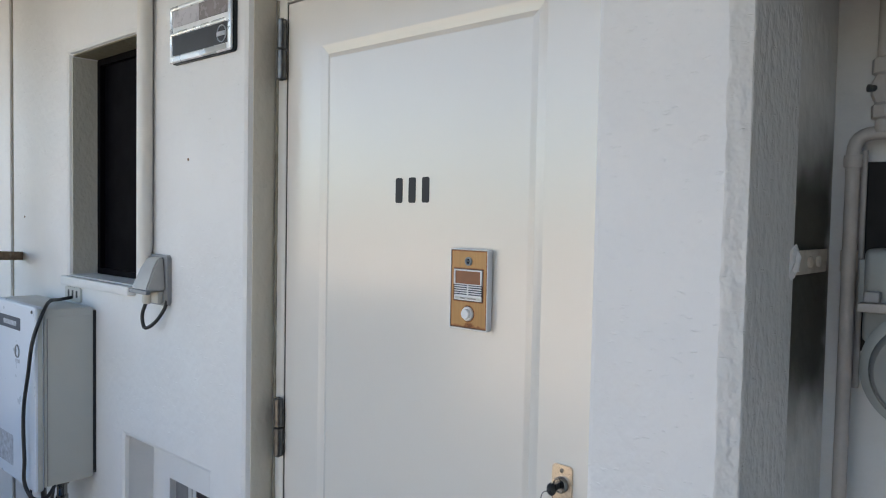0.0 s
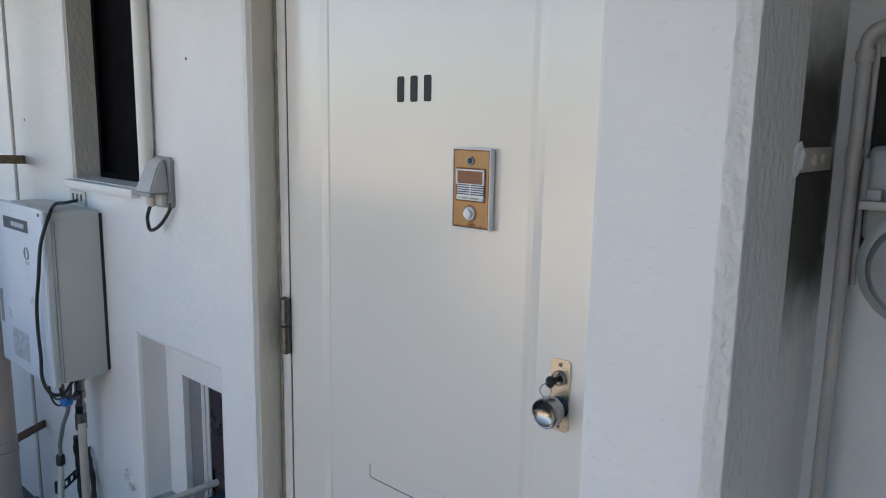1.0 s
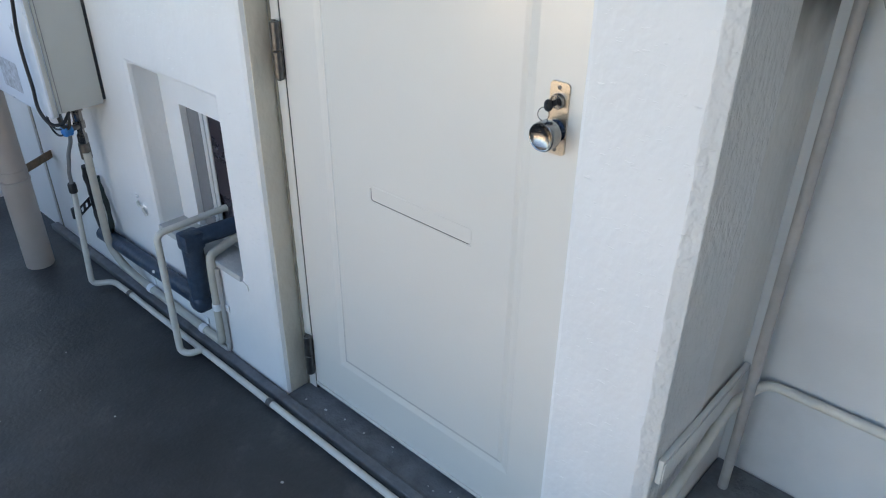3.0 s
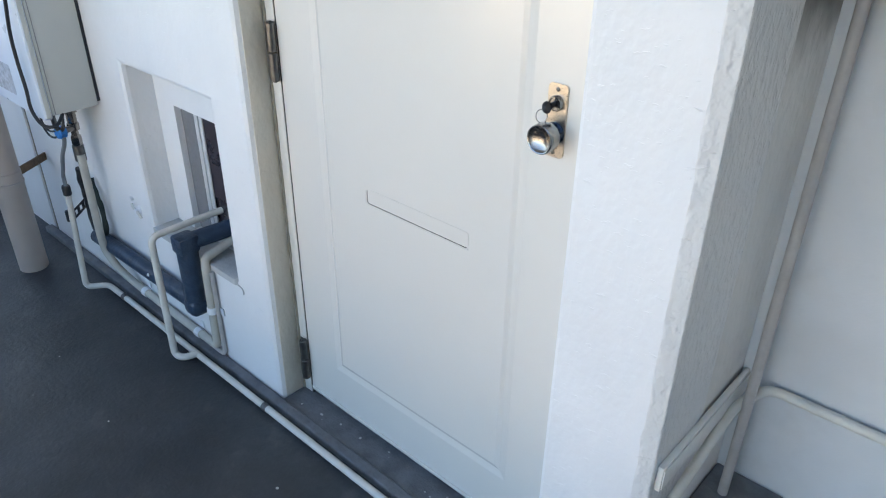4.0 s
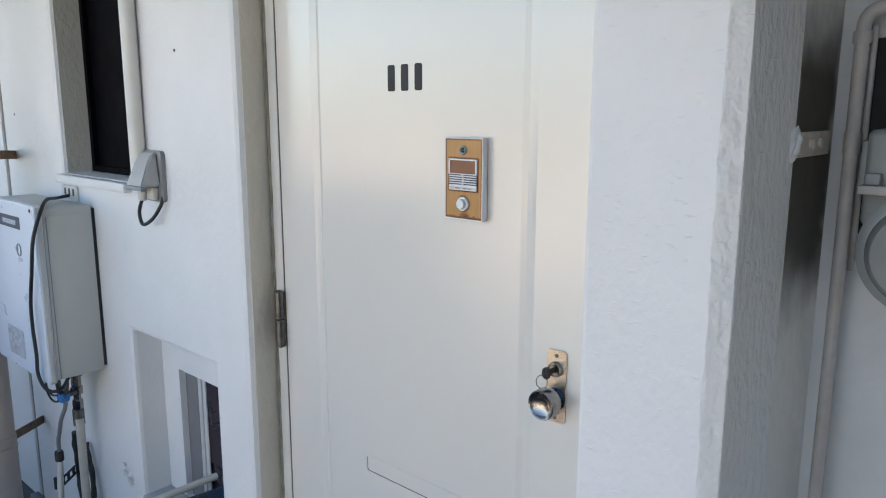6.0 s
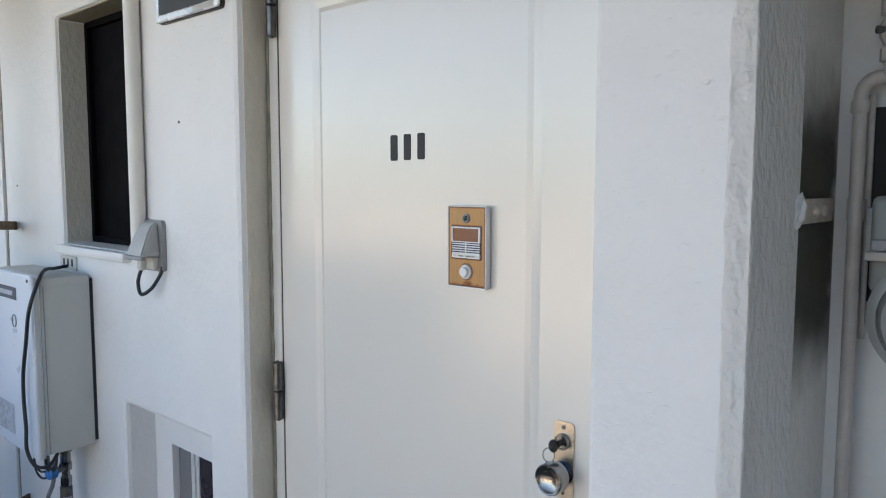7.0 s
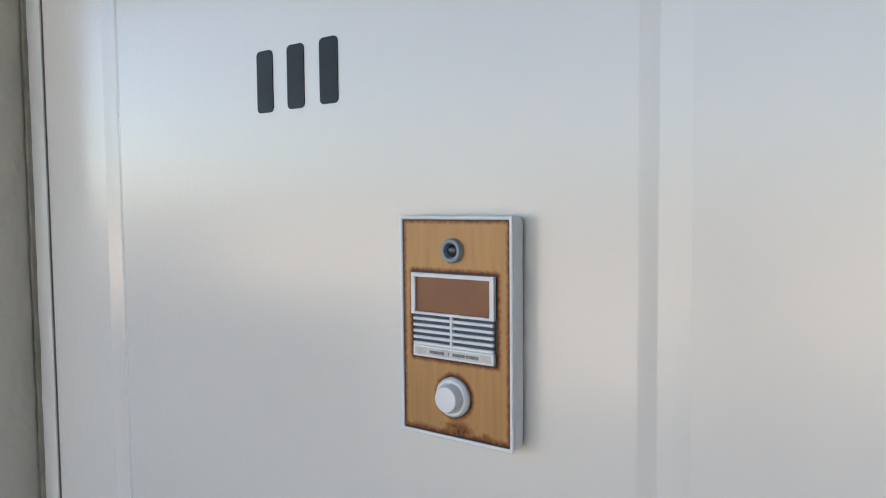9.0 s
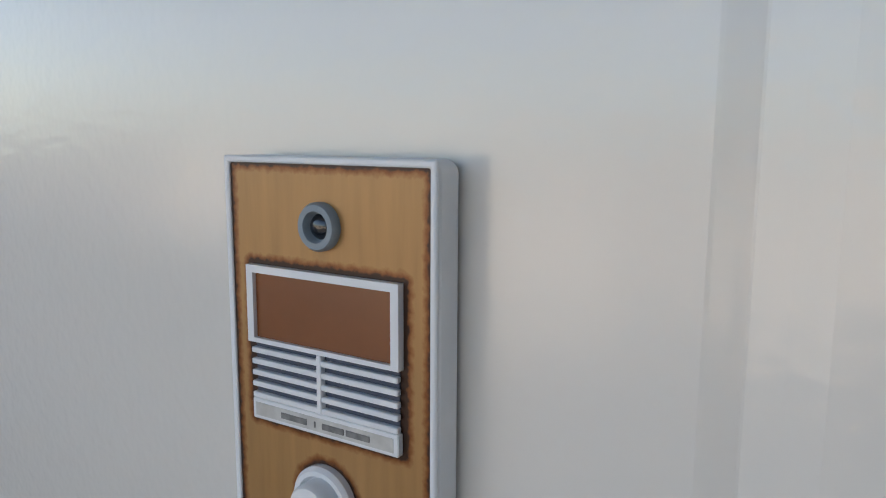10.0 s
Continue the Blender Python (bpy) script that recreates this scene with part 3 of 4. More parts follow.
part("spare_key", join(plate(LX - 0.0135, LX - 0.0065, 1.050, 1.0605, -0.0325, -0.0313, 0.003), box(LX - 0.0112, LX - 0.0088, -0.0325, -0.0313, 1.036, 1.0505)), M_CHROME, lock, "small silver key on the ring")

# door intercom
IX0, IX1, IZ0, IZ1 = 0.5225, 0.6065, 1.3235, 1.4640
ic = thing("door_intercom", (0.5645, 0, 1.32), "gold faced door intercom with rusty edges and white casing", "intercom")
casing = part("casing", plate(IX0 - 0.0022, IX1 + 0.0022, IZ0 - 0.0022, IZ1 + 0.0022, -0.0142, -0.0030, 0.0045), M_WHITEPLASTIC, ic, "white plastic casing")
soften(casing, 0.0012, 2)
rim = part("rim", holed(IX0 - 0.0022, IX1 + 0.0022, IZ0 - 0.0022, IZ1 + 0.0022, -0.0160, -0.0141, [(IX0 + 0.0002, IX1 - 0.0002, IZ0 + 0.0002, IZ1 - 0.0002)]), M_WHITEPLASTIC, ic, "white raised rim round the faceplate")
soften(rim, 0.0008, 2)
part("back_box", plate(IX0 + 0.002, IX1 - 0.002, IZ0 + 0.002, IZ1 - 0.002, -0.0035, 0.0005, 0.003), M_GREYPLASTIC, ic, "dark spacer behind the casing")
GX0, GX1, GZ0, GZ1 = 0.5315, 0.5962, 1.3740, 1.4290


def faceplate():
    b = bmesh.new()
    nx, nz = 84, 140
    lay = b.verts.layers.float.new("rust")
    grid = []
    for k in range(nz + 1):
        row = []
        for i in range(nx + 1):
            x, z = IX0 + (IX1 - IX0) * i / nx, IZ0 + (IZ1 - IZ0) * k / nz
            v = b.verts.new((x, -0.0149, z))
            edge = min(x - IX0, IX1 - x, IZ1 - z, (z - IZ0) * (0.62 + 0.3 * noise.noise((x * 130, 0.0, 3.1))))
            dx, dz = max(GX0 - x, x - GX1, 0), max(GZ0 - z, z - GZ1, 0)
            hole = math.hypot(dx, dz) - 0.0006
            btn = abs(math.hypot(x - 0.5640, z - 1.3500) - 0.0125) * 0.9
            drip = 0.72 * math.exp(-((x - 0.568) / 0.015) ** 2) * min(1.0, max(0.0, (1.3385 - z) / 0.007))
            v[lay] = max(0.0, 0.92 - max(0.0, min(edge, hole, btn)) / 0.0060, drip + 0.12 * noise.noise((x * 260, 1.7, z * 260)))
            row.append(v)
        grid.append(row)
    for k in range(nz):
        for i in range(nx):
            b.faces.new((grid[k][i], grid[k][i + 1], grid[k + 1][i + 1], grid[k + 1][i]))
    rim = bmesh.ops.extrude_face_region(b, geom=b.faces[:])
    bmesh.ops.translate(b, vec=(0, 0.0012, 0), verts=[g for g in rim["geom"] if isinstance(g, bmesh.types.BMVert)])
    return b


part("faceplate", faceplate(), M_BRASSWOOD, ic, "gold faceplate rusting along its edges")
ln = part("lens_ring", lathe([(0.0080, 0), (0.0080, 0.0022), (0.0072, 0.0034), (0.0052, 0.0034), (0.0046, 0.0022), (0.0044, 0.0006), (0, 0.0006)], (0.5640, -0.0149, 1.4440), (0, -1, 0), 32), M_LENSGREY, ic, "grey ring of the viewer lens")
part("lens", lathe([(0.0044, 0), (0.0036, 0.0012), (0.0018, 0.0020), (0, 0.0022)], (0.5640, -0.0152, 1.4440), (0, -1, 0), 24), M_DEEP, ln)
gy = -0.0149
wz = GZ1 - 0.0272
nm = part("name_window", box(GX0 + 0.001, GX1 - 0.001, gy - 0.0012, gy, wz, GZ1 - 0.001), M_AMBER, ic, "brown blank name card window")
rim_w = holed(GX0, GX1, wz, GZ1, gy - 0.0028, gy, [(GX0 + 0.0030, GX1 - 0.0030, wz + 0.0016, GZ1 - 0.0026)])
part("window_rim", rim_w, M_WHITEPLASTIC, nm, "white rim", smooth=False)
GZS = GZ0 + 0.0075
sp = part("speaker_grille", box(GX0 + 0.0018, GX1 - 0.0012, gy - 0.0006, gy, GZS, wz - 0.0002), M_DARKPRINT, ic, "dark speaker opening behind white slats")
step = (wz - GZS) / 5
for k in range(5):
    z = GZS + step * k
    part("slat", box(GX0 + 0.0012, GX1 - 0.0006, gy - 0.0026, gy - 0.0004, z + 0.0001, z + step * 0.50, 0.0003, 1), M_WHITEPLASTIC, sp)
part("mullion", box(0.5628, 0.5648, gy - 0.0029, gy - 0.0002, GZS, wz, 0.0003, 1), M_WHITEPLASTIC, sp)
lb = part("label_strip", box(GX0 + 0.0012, GX1 - 0.0002, gy - 0.0028, gy, GZ0, GZS, 0.0004, 1), M_WHITEPLASTIC, ic)
part("label_recess", box(GX0 + 0.0030, GX1 - 0.0020, gy - 0.0030, gy - 0.0026, GZ0 + 0.0014, GZS - 0.0014), M_LABEL, lb)
for a, c in ((0.5468, 0.5583), (0.5618, 0.5622), (0.5653, 0.5745), (0.5755, 0.5850)):
    part("print_bar", box(a, c, gy - 0.0033, gy - 0.0029, GZ0 + 0.0027, GZ0 + 0.0047), M_PRINTBAR, lb)
BX, BZ = 0.5640, 1.3500
bt = part("button_collar", lathe([(0.0128, 0), (0.0128, 0.0025), (0.0116, 0.0040), (0.0100, 0.0040), (0.0092, 0.0022), (0, 0.0022)], (BX, gy, BZ), (0, -1, 0), 40), M_WHITEPLASTIC, ic, "white call button collar")
part("button", lathe([(0.0088, 0.002), (0.0088, 0.0085), (0.0080, 0.0098), (0.0060, 0.0100), (0, 0.0096)], (BX, gy, BZ), (0, -1, 0), 36), M_WHITEPLASTIC, bt)

# ---- upper window ----
wu = thing("window_1", (-0.83, 0.04, 1.31), "dark narrow window deep in the plaster wall with white sill", "window", kind="structure")
part("window_frame", holed(-1.0525, -0.6005, 1.3125, 2.0115, 0.012, 0.05, [(-1.030, -0.622, 1.335, 1.990)]), M_WINDARK, wu, "blackened window frame", smooth=False)
part("head_lining", box(-1.0520, -0.6010, W + 0.012, 0.0115, 2.0090, 2.0125), M_MILDEW, wu, "mildewed soffit of the window opening")
part("side_lining", box(-1.0535, -1.0500, W + 0.012, 0.0115, 1.3170, 2.0088), M_STAINED, wu, "stained plaster side of the window opening")
part("pane", box(-1.031, -0.621, 0.028, 0.033, 1.334, 1.991), M_WINDARK, wu, "dark window pane")
part("window_sill", join(box(-1.062, -0.590, W - 0.024, W + 0.002, 1.288, 1.314, 0.003), box(-1.0525, -0.6005, W + 0.0025, 0.0115, 1.300, 1.3165)), M_WALL, wu, "white painted sill")

# ---- low window with the pipe passage ----
wl = thing("window_2", (-0.436, 0.05, 0.345), "small low window with frosted pane in a deep recess", "window", kind="structure")
part("surround", holed(-0.6595, -0.2065, 0.3475, 0.8785, 0.010, 0.030, [(-0.562, -0.2070, 0.352, 0.760)]), M_WALL, wl, "white board round the window", smooth=False)
part("pane", box(-0.6000, -0.4965, 0.0305, 0.034, 0.352, 0.762), M_FROST, wl, "frosted grey pane")
part("window_frame", box(-0.4960, -0.4770, 0.0305, 0.036, 0.352, 0.762, 0.0015), M_SASH, wl, "pale aluminium sash stile")
part("window_frame", box(-0.4765, -0.4580, 0.0335, 0.038, 0.352, 0.762, 0.0015), M_SASH, wl, "pale aluminium sash stile")
part("pane", box(-0.4580, -0.2070, 0.038, 0.042, 0.490, 0.762), M_DUSK, wl, "dark brown window pane")
part("filler_board", box(-0.4580, -0.2070, 0.0430, 0.0480, 0.352, 0.4895), M_DUSK, wl, "dark board round the pipes")
part("window_sill", box(-0.6595, -0.2065, W - 0.006, 0.0095, 0.336, 0.3565, 0.003), M_SILL, wl, "pale grey mortar sill")

# ---- name plate sign ----
sg = thing("wall_sign", (-0.227, W, 1.895), "silver framed sign box with dark lower panel on the wall", "sign")
part("back", plate(-0.372, -0.088, 1.893, 2.037, W - 0.0090, W - 0.0005, 0.010), M_BLACK, sg, "black backing")
sf = part("frame", holed(-0.371, -0.090, 1.895, 2.035, W - 0.0180, W - 0.0095, [(-0.362, -0.104, 1.913, 1.962), (-0.362, -0.104, 1.972, 2.024)]), M_SIGNFRAME, sg, "bright silver frame")
soften(sf, 0.004, 3)
part("lower_panel", box(-0.363, -0.103, W - 0.0135, W - 0.0100, 1.912, 1.963), M_SIGN, sg, "smoked dark panel")
part("upper_panel", box(-0.363, -0.236, W - 0.0135, W - 0.0100, 1.984, 2.025), M_PALEGLASS, sg, "sign glass with a pale lilac reflection painted in")
part("upper_panel", box(-0.235, -0.103, W - 0.0135, W - 0.0100, 1.984, 2.025), M_DIMGLASS, sg, "sign glass with a smoky brown reflection painted in")
part("card_strip", box(-0.363, -0.103, W - 0.0135, W - 0.0100, 1.972, 1.983), M_WHITEPLASTIC, sg, "white strip")
part("foot_strip", box(-0.196, -0.106, W - 0.0192, W - 0.0175, 1.898, 1.910), M_HOOD, sg, "dull grey strip")
part("emblem", tube([(-0.133 + 0.019 * math.cos(a), W - 0.0142, 1.937 + 0.019 * math.sin(a)) for a in [2 * math.pi * i / 36 for i in range(37)]], 0.0016, n=8), M_GREYPRINT, sg, "plain grey ring")
part("emblem_bar", box(-0.153, -0.113, W - 0.0155, W - 0.0136, 1.932, 1.942), M_GREYPRINT, sg)

# ---- conduit and covered outlet ----
cd = thing("conduit", (-0.496, W, 1.39), "ivory painted cable conduit running up the wall", "conduit")
part("pipe", tube([(-0.496, W - 0.020, 1.372), (-0.496, W - 0.020, TOP)], 0.0195, n=20), M_CONDUIT, cd)
oc = thing("outlet_cover", (-0.43, W, 1.28), "grey hooded weatherproof outlet with plugged cable", "outlet")
part("base", plate(-0.492, -0.388, 1.278, 1.410, W - 0.012, W - 0.0005, 0.012), M_GREYPLASTIC, oc, "dark grey base plate")


def hood():
    b = bmesh.new()
    sec = [(W - 0.011, 1.404), (W - 0.026, 1.402), (W - 0.040, 1.380), (W - 0.062, 1.328), (W - 0.064, 1.318), (W - 0.011, 1.318)]
    sides = [[b.verts.new((x, y, z)) for y, z in sec] for x in (-0.484, -0.396)]
    for v in sides[0] + sides[1]:
        k = (1.404 - v.co.z) / 0.09
        v.co.x += (0.012 if v.co.x < -0.44 else -0.012) * max(0, 1 - k)
    b.faces.new(sides[0])
    b.faces.new(sides[1][::-1])
    for i in range(len(sec)):
        j = (i + 1) % len(sec)
        b.faces.new((sides[0][i], sides[0][j], sides[1][j], sides[1][i]))
    bmesh.ops.recalc_face_normals(b, faces=b.faces)
    bmesh.ops.bevel(b, geom=b.edges[:], offset=0.004, segments=2, affect="EDGES")
    return b


part("hood", hood(), M_HOOD, oc, "pale grey hinged hood")
part("lip", box(-0.488, -0.392, W - 0.068, W - 0.056, 1.310, 1.321, 0.002), M_GREYPLASTIC, oc)
part("socket", box(-0.474, -0.408, W - 0.028, W - 0.0118, 1.284, 1.316, 0.003), M_PLASTIC, oc)
part("plug", lathe([(0.010, 0), (0.012, 0.004), (0.012, 0.030), (0.008, 0.036), (0, 0.036)], (-0.455, W - 0.032, 1.316), (0, -0.1, -1), 18), M_PLASTIC, oc, "pale plug")
part("cable", tube(smooth_line([(-0.455, W - 0.036, 1.284), (-0.468, W - 0.040, 1.250), (-0.462, W - 0.036, 1.217), (-0.432, W - 0.024, 1.232), (-0.402, W - 0.014, 1.268), (-0.394, W - 0.010, 1.292)]), 0.0048, n=10), M_BLACK, oc, "short black cable loop")

# ---- water heater ----
HX0, HX1, HZ0, HZ1 = -1.275, -0.846, 0.716, 1.232
ht = thing("water_heater", (-1.06, W, HZ0), "white wall mounted gas water heater with black cable", "water heater")
# black mount puts the shade of the gap behind the casing into its colour
part("mount", box(HX0 + 0.02, HX1 - 0.002, W - 0.009, W - 0.0005, HZ0 + 0.012, HZ1 - 0.010), M_BLACK, ht, "wall bracket, black for the shade behind the casing")
part("casing", box(HX0, HX1, -0.226, W - 0.0095, HZ0, HZ1, 0.004), M_HSIDE, ht, "grey side casing")
part("top_cap", box(HX0 - 0.001, HX1 + 0.001, -0.224, W - 0.016, HZ1 - 0.022, HZ1 + 0.0015, 0.002), M_HSIDE, ht)
fc = part("front_cover", plate(HX0 - 0.004, HX1 + 0.003, HZ0 - 0.010, HZ1 + 0.012, -0.250, -0.2265, 0.012), M_HEATER, ht, "white enamelled front cover")
soften(fc, 0.005, 3)
part("label", plate(-1.170, -0.960, 1.163, 1.200, -0.2508, -0.2495, 0.003), M_DARKPRINT, fc, "dark name strip")
part("label_bar", box(-1.100, -0.990, -0.2514, -0.2507, 1.174, 1.188), M_GREYPRINT, fc)
part("emblem", tube([(-0.985 + 0.016 * math.cos(a), -0.2508, 1.100 + 0.018 * math.sin(a)) for a in [2 * math.pi * i / 28 for i in range(29)]], 0.0022, n=8), M_GREYPLASTIC, fc, "plain grey ring")
part("emblem_bar", box(-1.000, -0.968, -0.2508, -0.2495, 1.066, 1.076), M_GREYPRINT, fc)
part("sticker", plate(-1.165, -1.025, 0.745, 0.838, -0.2507, -0.2495, 0.004), M_GREYPRINT, fc, "faded grey notice sticker")
part("vent", box(-1.262, -1.235, -0.2512, -0.2495, 0.84, 0.95, 0.0005, 1), M_GREYPLASTIC, fc)
part("screw", lathe([(0.005, 0), (0.005, 0.002), (0, 0.003)], (-0.865, -0.2505, 1.228), (0, -1, 0), 12), M_STEEL, fc)
part("side_trim", box(HX1 - 0.016, HX1 + 0.0045, -0.2435, -0.2300, HZ0 - 0.004, HZ1 + 0.006, 0.002), M_HSIDE, ht, "pale folded edge of the cover")
part("side_seam", box(HX1 - 0.0005, HX1 + 0.0012, -0.2180, -0.2155, HZ0 + 0.004, HZ1 - 0.024), M_GREYPLASTIC, ht, "seam along the casing side")
part("power_cable", tube(smooth_line([(-1.006, W - 0.010, 1.248), (-0.984, -0.130, 1.246), (-0.900, -0.190, 1.252), (-0.836, -0.232, 1.226), (-0.832, -0.260, 1.150), (-0.852, -0.266, 1.050), (-0.884, -0.266, 0.960),
                                      (-0.890, -0.266, 0.880), (-0.882, -0.266, 0.800), (-0.884, -0.266, 0.735), (-0.858, -0.254, 0.692), (-0.838, -0.225, 0.690), (-0.850, -0.195, 0.716)]), 0.0052, n=10), M_BLACK, ht, "black power cable")
for a, b_, c in ((0.668, 0.640, 0.655), (0.655, 0.622, 0.668)):
    part("signal_cable", tube(smooth_line([(-0.985, -0.205, 0.712), (-0.985, -0.215, a), (-0.955, -0.212, b_), (-0.915, -0.205, b_ + 0.006), (-0.890, -0.190, c), (-0.895, -0.180, 0.714)]), 0.0032, n=8), M_BLACK, ht, "thin dark signal cable")
part("hose", tube(smooth_line([(-0.885, -0.215, 0.712), (-0.900, -0.205, 0.660), (-0.925, -0.180, 0.640), (-0.965, -0.165, 0.640)]), 0.008, n=12), M_STEEL, ht, "corrugated steel hose")
part("union", lathe([(0.015, 0), (0.015, 0.03), (0.020, 0.032), (0.020, 0.052), (0.015, 0.054), (0.015, 0.07)], (-0.945, -0.140, 0.650), (0, 0, 1), 6), M_CHROME, ht, "steel pipe union")

ol = thing("wall_outlet", (-1.01, W, 1.235), "small ivory triple wall outlet above the heater", "outlet")
part("plate", plate(-1.068, -0.950, 1.236, 1.279, W - 0.006, W - 0.0005, 0.005), M_PLASTIC, ol)
for x in (-1.040, -1.009, -0.978):
    part("slot", box(x - 0.006, x + 0.006, W - 0.0068, W - 0.0055, 1.248, 1.270), M_BLACK, ol)

# ---- pipework under the heater ----
vv = thing("stop_valve", (-0.955, -0.14, 0.58), "blue handled stop valve with steel fittings below heater", "valve")
part("body", lathe([(0.013, 0), (0.017, 0.006), (0.017, 0.028), (0.012, 0.034), (0.012, 0.05), (0.019, 0.052), (0.019, 0.072), (0.013, 0.076)], (-0.945, -0.140, 0.574), (0, 0, 1), 8), M_CHROME, vv)
part("stem", lathe([(0.010, 0), (0.010, 0.03), (0.006, 0.032), (0.006, 0.045)], (-0.938, -0.142, 0.634), (0.1, -0.99, 0), 10), M_STEEL, vv)
part("handle", lathe([(0.0, 0), (0.017, 0), (0.0205, 0.004), (0.0180, 0.012), (0.0205, 0.022), (0.016, 0.027), (0, 0.027)], (-0.912, -0.180, 0.640), (0.1, -0.99, 0), 8), M_BLUE, vv, "blue plastic handle")
part("strainer", lathe([(0.015, 0), (0.018, 0.004), (0.018, 0.055), (0.012, 0.060)], (-0.955, -0.138, 0.514), (0, 0, 1), 12), M_STEEL, vv, "dull steel fitting")

wp = thing("drain_hose", (-1.05, -0.17, 0), "thin ivory condensate pipe with grey joint", "pipe")
part("hose", tube(smooth_line([(-0.945, -0.175, 0.632), (-0.966, -0.172, 0.583), (-1.005, -0.174, 0.530), (-1.037, -0.172, 0.476), (-1.060, -0.170, 0.440), (-1.064, -0.170, 0.396)]), 0.0066, n=10), M_GREYCABLE, wp, "grey flexible hose")
part("joint", lathe([(0.0115, 0), (0.0140, 0.003), (0.0140, 0.030), (0.0120, 0.036)], (-1.066, -0.170, 0.364), (0, 0, 1), 16), M_BLACK, wp, "black rubber joint")
part("pipe", tube([(-1.066, -0.170, 0.366), (-1.036, -0.202, 0.018), (-0.992, -0.141, 0.018), (-0.90, -0.139, 0.018), (1.35, -0.139, 0.018)], 0.0102, 0.022), M_WHITEPIPE, wp, "ivory pipe")


def strap_clamp():
    """A perforated black strap that holds the pipe off the wall."""
    b = lathe([(0.0115, 0.266), (0.0142, 0.267), (0.0142, 0.303), (0.0115, 0.304)], (-1.074, -0.178, 0), (0, 0, 1), 16)
    p, q = Vector((-1.066, -0.170, 0)), Vector((-1.150, W - 0.001, 0))
    for z in (0.2725, 0.2985):
        join(b, prism(p + Vector((0, 0, z)), q + Vector((0, 0, z)), 0.0100, 0.003))
    for k in range(4):
        at = Vector((0, 0, 0.285))
        join(b, prism(p.lerp(q, k / 3.5) + at, p.lerp(q, k / 3.5 + 0.14) + at, 0.022, 0.003))
    return b


part("clamp", strap_clamp(), M_BLACK, wp, "perforated black pipe clamp")
for x in (-0.873, -0.045):
    part("coupling", lathe([(0.0114, -0.010), (0.0122, -0.008), (0.0122, 0.008), (0.0114, 0.010)], (x, -0.139, 0.018), (1, 0, 0), 16), M_STEEL, wp, "dark metal band")
rs = thing("branch_pipe", (-0.44, -0.17, 0), "ivory branch pipe bent up into the low window", "pipe")
part("pipe", tube([(-0.402, -0.139, 0.022), (-0.415, -0.180, 0.020), (-0.450, -0.190, 0.020), (-0.469, -0.180, 0.432), (-0.444, 0.030, 0.447), (-0.425, 0.140, 0.455)], 0.0108, 0.026), M_WHITEPIPE, rs)

nv = thing("insulated_pipe", (-0.7, -0.11, 0.2), "navy wrapped insulated pipe along the wall into window", "pipe")
part("run", tube([(-1.062, W - 0.031, 0.183), (-0.398, W - 0.031, 0.196)], 0.0262, 0, 18, 0.10), M_NAVY, nv)
part("riser", tube([(-0.400, W - 0.034, 0.190), (-0.400, W - 0.034, 0.428)], 0.0300, 0, 18, 0.10), M_NAVY, nv)
part("arm", tube([(-0.406, W - 0.055, 0.412), (-0.375, 0.012, 0.420), (-0.330, 0.150, 0.432)], 0.0275, 0, 18, 0.10), M_NAVY, nv)
part("corner_cover", box(-0.433, -0.369, W - 0.065, W - 0.003, 0.166, 0.226, 0.018, 3), M_NAVY, nv, "squarely taped corner")
part("corner_cover", box(-0.430, -0.370, W - 0.067, W - 0.003, 0.384, 0.440, 0.010, 2), M_NAVY, nv, "squarely taped corner")
part("wrap", tube(smooth_line([(-1.109, W - 0.022, 0.428), (-1.118, W - 0.020, 0.385), (-1.108, W - 0.022, 0.330), (-1.114, W - 0.020, 0.275), (-1.092, W - 0.026, 0.225), (-1.058, W - 0.031, 0.186)]), 0.0100, 0, 12, 0.45), M_BLACK, nv, "loose black tape ends")
part("wrap", tube(smooth_line([(-1.036, W - 0.016, 0.412), (-1.016, W - 0.020, 0.365), (-1.004, W - 0.018, 0.320), (-0.992, W - 0.022, 0.275), (-0.985, W - 0.028, 0.230), (-1.020, W - 0.031, 0.190)]), 0.0085, 0, 12, 0.45), M_WRAPGREEN, nv, "loose green black tape ends")
part("screw", lathe([(0.006, 0), (0.005, 0.003), (0, 0.004)], (-0.648, W - 0.0575, 0.206), (0, -1, 0.25), 12), M_WHITEPLASTIC, nv)

fx = thing("supply_hose", (-0.6, -0.1, 0.0), "beige insulated supply hose clipped to the wall foot", "pipe")
part("hose", tube(smooth_line([(-0.944, -0.140, 0.540), (-0.947, -0.140, 0.420), (-0.951, -0.139, 0.300), (-0.955, -0.136, 0.190), (-0.930, -0.128, 0.140), (-0.888, -0.118, 0.104), (-0.838, W - 0.023, 0.068), (-0.795, W - 0.017, 0.057)], 6), 0.0130, 0, 16, 0.05), M_FLEX, fx)
part("hose", tube([(-0.800, W - 0.017, 0.057), (-0.348, W - 0.017, 0.052), (-0.338, W - 0.017, 0.345), (-0.346, W - 0.010, 0.372), (-0.350, 0.006, 0.392), (-0.320, 0.130, 0.400)], 0.0135, 0.026, 16), M_FLEX, fx)
# slim grey band along the hose's run and riser
part("hose", tube([(-0.800, W - 0.008, 0.030), (-0.326, W - 0.008, 0.026), (-0.322, W - 0.009, 0.335)], 0.0075, 0.020, 12), M_GREYPIPE, fx, "thin grey tube beside the hose")
